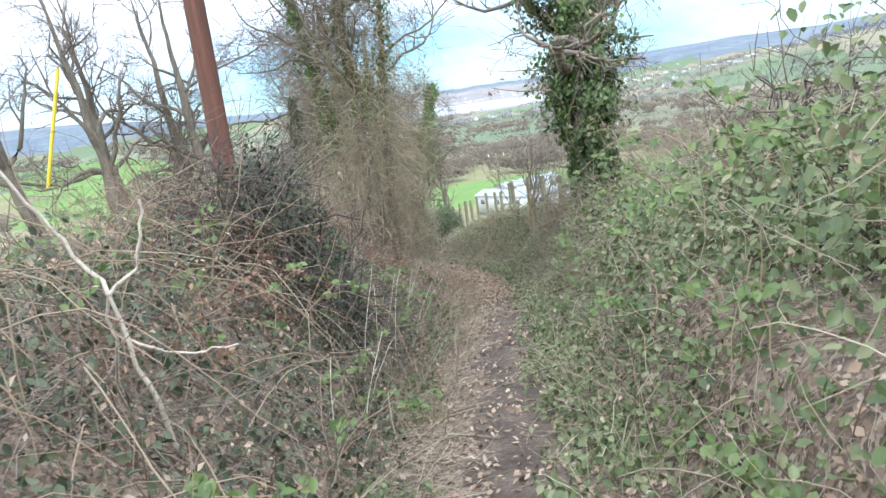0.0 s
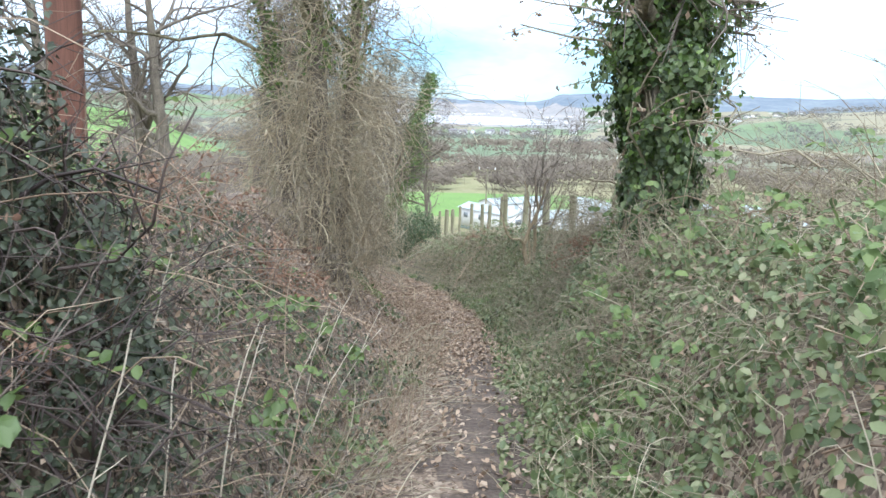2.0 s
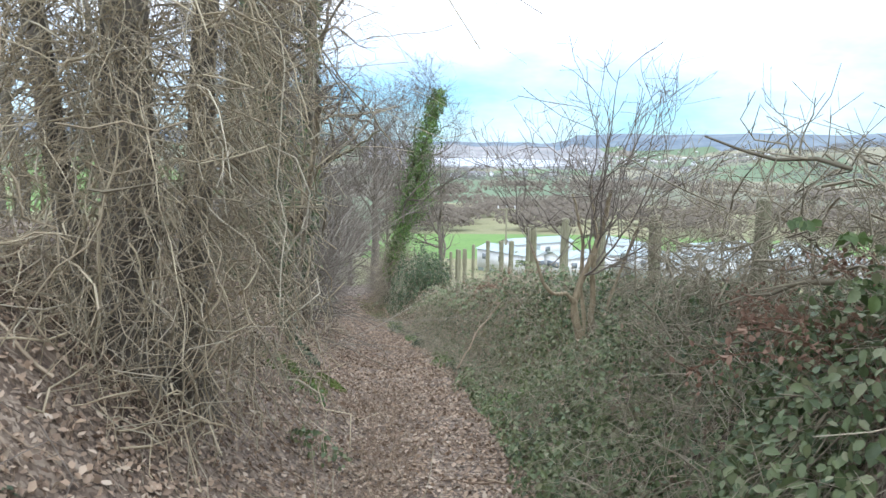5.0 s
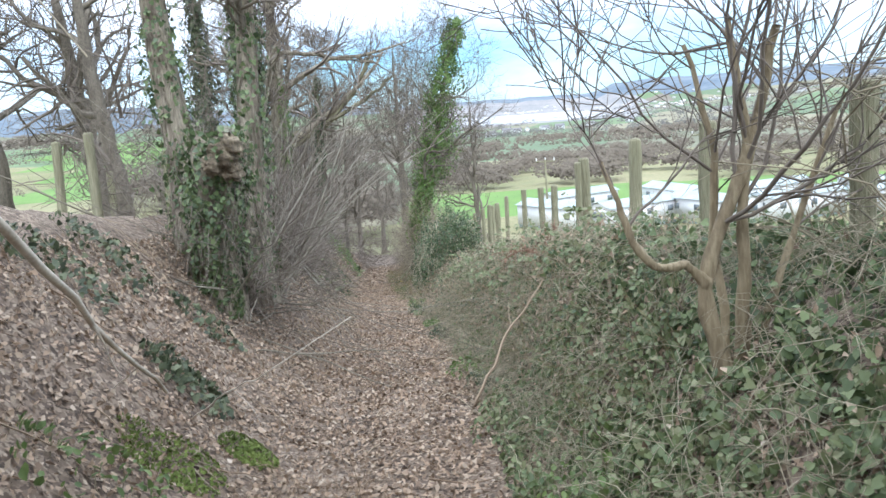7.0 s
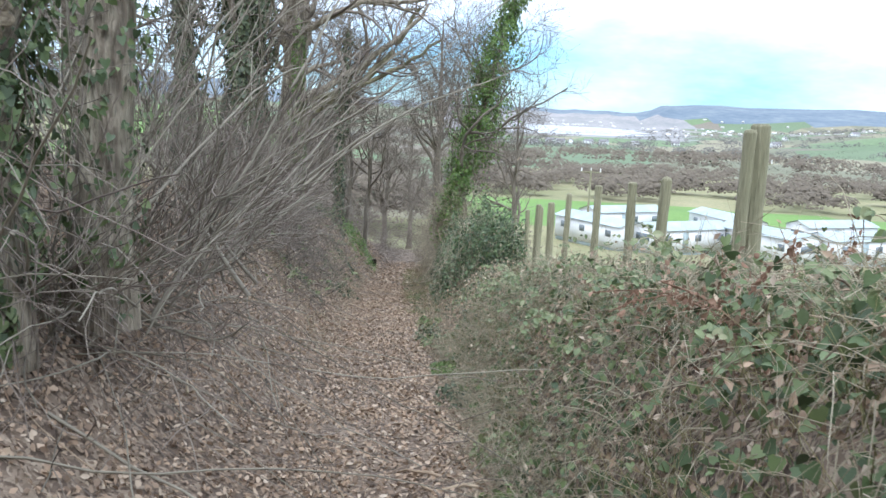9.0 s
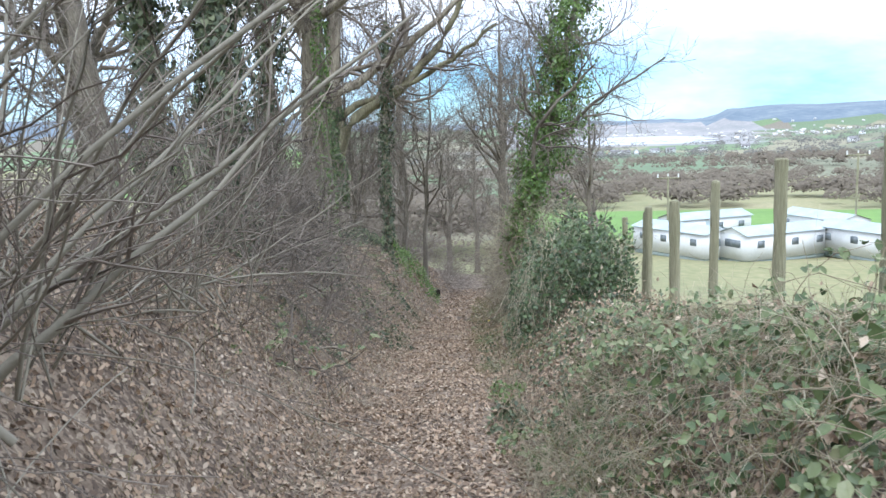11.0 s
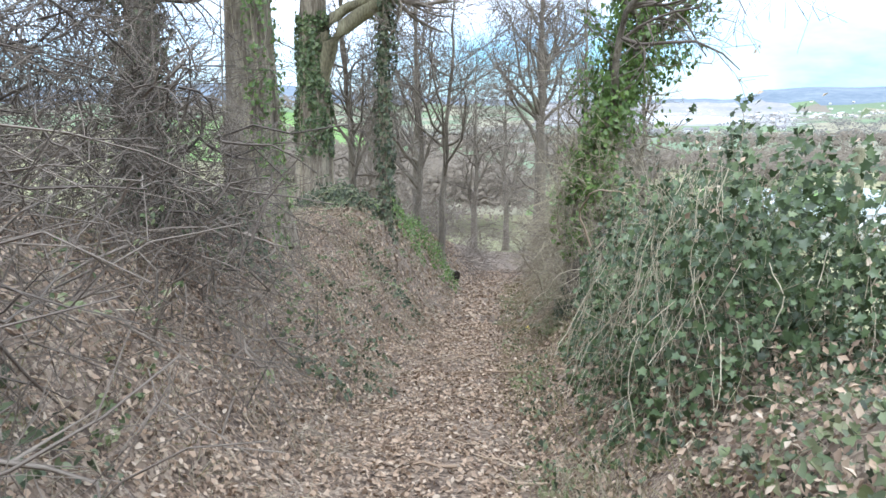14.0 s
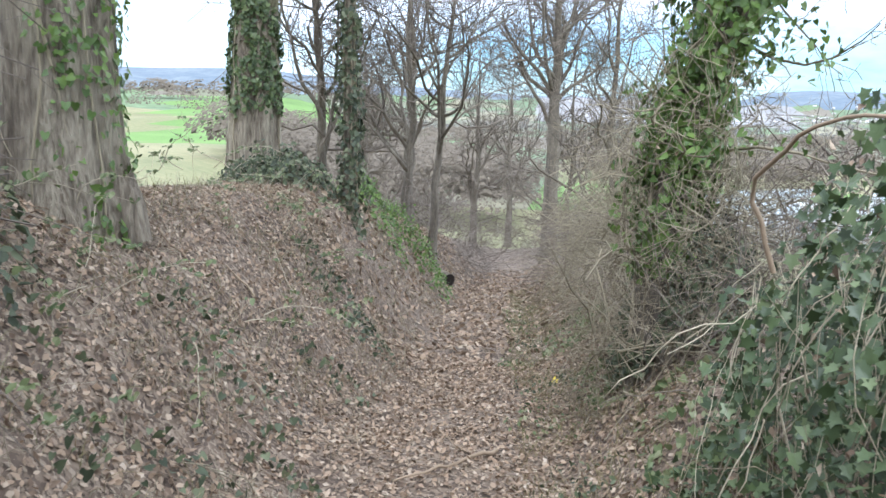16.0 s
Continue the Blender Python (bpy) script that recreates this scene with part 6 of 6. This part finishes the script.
def bracken(x, y, n, seed):
    rng = np.random.default_rng(seed)
    root = thing("dead_bracken", on(x, y), "clump of collapsed rust-brown bracken", "bracken", "bracken clumps")
    a = rng.uniform(0, 6.28, n)
    s = rng.normal(0, 0.12, (n, 3)) * (1, 1, 0)
    p = wander(s, np.stack([np.cos(a) * 0.6, np.sin(a) * 0.6, 0 * a + 1], 1), rng.uniform(0.5, 1.0, n), 7, 0.12, -0.22, rng)
    part("stems", Heap().add(*tubes(p, np.full((n, 7), 0.004), 3)), FERN, root)
    q, rq = sprout(p, np.full((n, 7), 0.004), 16, 0.25, 1.0, 0.22, 60, 4, 0.6, 0.15, -0.1, rng)
    m = q.reshape(-1, 3)
    part("leaves", Heap().add(*tubes(q, rq, 3)).add(*scatter(OVAL, m, turns(len(m), np.zeros((len(m), 3)), 1, rng), 0.035 * rng.uniform(0.5, 1.3, (len(m), 1)))), FERN, root)


# These leaves carry the bank hollow's shade in their colour.
leaf_clump("evergreen_shrub", "dense evergreen shrub, hollow's shade in its dark leaf colour, overhanging the lane's edge", -1.3, 8.7, 0.7, 0.8, 1.85, 6500, 0.05, SHADED_LEAF, 530, OVAL, "shrub")
leaf_clump("evergreen_shrub", "dense evergreen shrub with shade in its dark leaf colour, below a utility pole", -2.5, 9.5, 0.7, 0.8, 1.15, 2600, 0.05, SHADED_LEAF, 532, OVAL, "shrub")
twig_bush(-1.45, 8.3, 0.75, 0.9, 1.5, 480, 531, "dark tangle of bare bramble stems", DARK_TWIG, 0.9)


for k, (x, y) in enumerate(((-1.9, 8.0), (-1.5, 7.2), (-2.3, 7.4), (-2.6, 8.6), (-1.3, 8.6), (3.05, 14.0), (3.3, 15.2), (-1.75, 10.2), (-2.3, 10.6), (-1.7, 5.2), (-0.9, 12.6), (-2.0, 13.0), (-1.5, 12.2), (2.9, 25.6), (4.0, 16.0), (3.5, 17.2))):
    bracken(x, y, 14, 540 + k)


def fallen_twigs():
    """Small dead sticks strewn over lane and bank."""
    rng = np.random.default_rng(558)
    n = 1500
    y, dx = rng.uniform(12, 60, n), rng.uniform(-3.6, 1.3, n)
    x = dx + lane_x(y)
    a = rng.uniform(0, 6.28, n)
    p = wander(np.stack([x, y, 0 * x], 1), np.stack([np.cos(a), np.sin(a), 0 * a], 1), rng.uniform(0.1, 0.55, n), 5, 0.18, 0.0, rng)
    p[..., 2] = ground_z(p[..., 0], p[..., 1]) + 0.035 + np.abs(rng.normal(0, 0.025, p.shape[:2]))
    ob = part("fallen_twigs", Heap().add(*tubes(p, 0.0035 * (0.5 + rng.exponential(0.7, (n, 1))) * np.linspace(1, 0.5, 5)[None], 4)), CANE)
    tagged(ob, "small dead sticks strewn over fallen leaves", "twigs", kind="stuff")


fallen_twigs()
sprays("bramble_spray", "thin bramble stems trailing over a leafy bank", lambda dx, y: 0.3 + 0 * dx, -3.6, -1.6, 33, 50, 150, 559, BRAMBLE, 0.05, 0.8, TANGLE, (0.2, 0, 0.4), -0.12)
leaf_clump("ivy_mound", "dark mound of ivy and bramble round a tree foot", 0.6, 46.9, 0.7, 0.8, 1.5, 3400, 0.06, IVY, 564, HEART, "ivy")
leaf_clump("bramble_mound", "tall mound of green bramble and dead bracken by an ivy-clad oak", 3.15, 14.5, 0.8, 1.3, 1.1, 3600, 0.058, BRAMBLE, 565, OVAL, "bramble")
twig_bush(3.3, 6.2, 0.6, 1.2, 1.5, 420, 562, "dark leafless scrub rising from the bramble bank", DARK_TWIG, 0.9)
leaf_clump("evergreen_bush", "dark green leafy bush in the bramble bank", 3.2, 5.9, 0.6, 0.9, 1.35, 1300, 0.06, BRAMBLE, 563, OVAL, "bush")


def edge_stems():
    """Dead stems and straw leaning in from both edges of the lane."""
    rng = np.random.default_rng(570)
    n = 1700
    y = rng.uniform(2.5, 17, n)
    side = np.where(rng.uniform(0, 1, n) < 0.55, -1, 1)
    dx = side * rng.uniform(0.5, 1.25, n)
    x = dx + lane_x(y)
    s = np.stack([x, y, ground_z(x, y)], 1)
    d = np.stack([-side * 0.45, 0 * x - 0.1, 0 * x + 0.7], 1) + rng.normal(0, 0.45, (n, 3))
    p = wander(s, d, rng.uniform(0.2, 0.75, n), 5, 0.2, -0.2, rng)
    p[..., 2] = np.maximum(p[..., 2], ground_z(p[..., 0], p[..., 1]) + 0.02)
    ob = part("dead_stems", Heap().add(*tubes(p, 0.0028 * (0.5 + rng.exponential(0.6, (n, 1))) * np.linspace(1, 0.5, 5)[None], 3)), STRAW_GRASS)
    tagged(ob, "dead straw stems leaning in over a muddy lane", "stems", kind="stuff")


edge_stems()


def log():
    root = thing("rotten_log", on(-3.75, 60.0, 0.16), "dark rotten log end at the foot of the bank", "log")
    t = np.linspace(0, 1, 6)
    p = np.stack([-1.1 * t, 0.9 * t, 0.25 * t], 1)
    rng = np.random.default_rng(560)
    v, f = tubes(p[None], np.full((1, 6), 0.2), 14)
    part("bark", Heap().add(v + rng.normal(0, 0.008, v.shape), f), BARK, root, smooth=True)
    a = np.arange(14) * 6.283 / 14
    # Near-flat cap: the shade inside the hollow is put into its colour.
    part("cut_end", Heap().add(np.concatenate([v[:14] * 1.0 + (0.01, -0.01, 0), [p[0] + (-0.03, 0.02, 0)]]), [(i, (i + 1) % 14, 14) for i in range(14)]), DARK, root, "dark cap coloured as the log's shaded hollow")


log()


def yellow_leaf():
    p = np.array([on(-0.59, 48.3, 0.06)])
    rot = np.array([[(1, 0, 0), (0, 0.7, -0.7), (0, 0.7, 0.7)]])
    ob = part("yellow_leaf", Heap().add(*scatter(LOBED, p, rot, np.array([[0.09]]))), YELLOW)
    tagged(ob, "single bright yellow leaf on the verge", "leaf")


yellow_leaf()
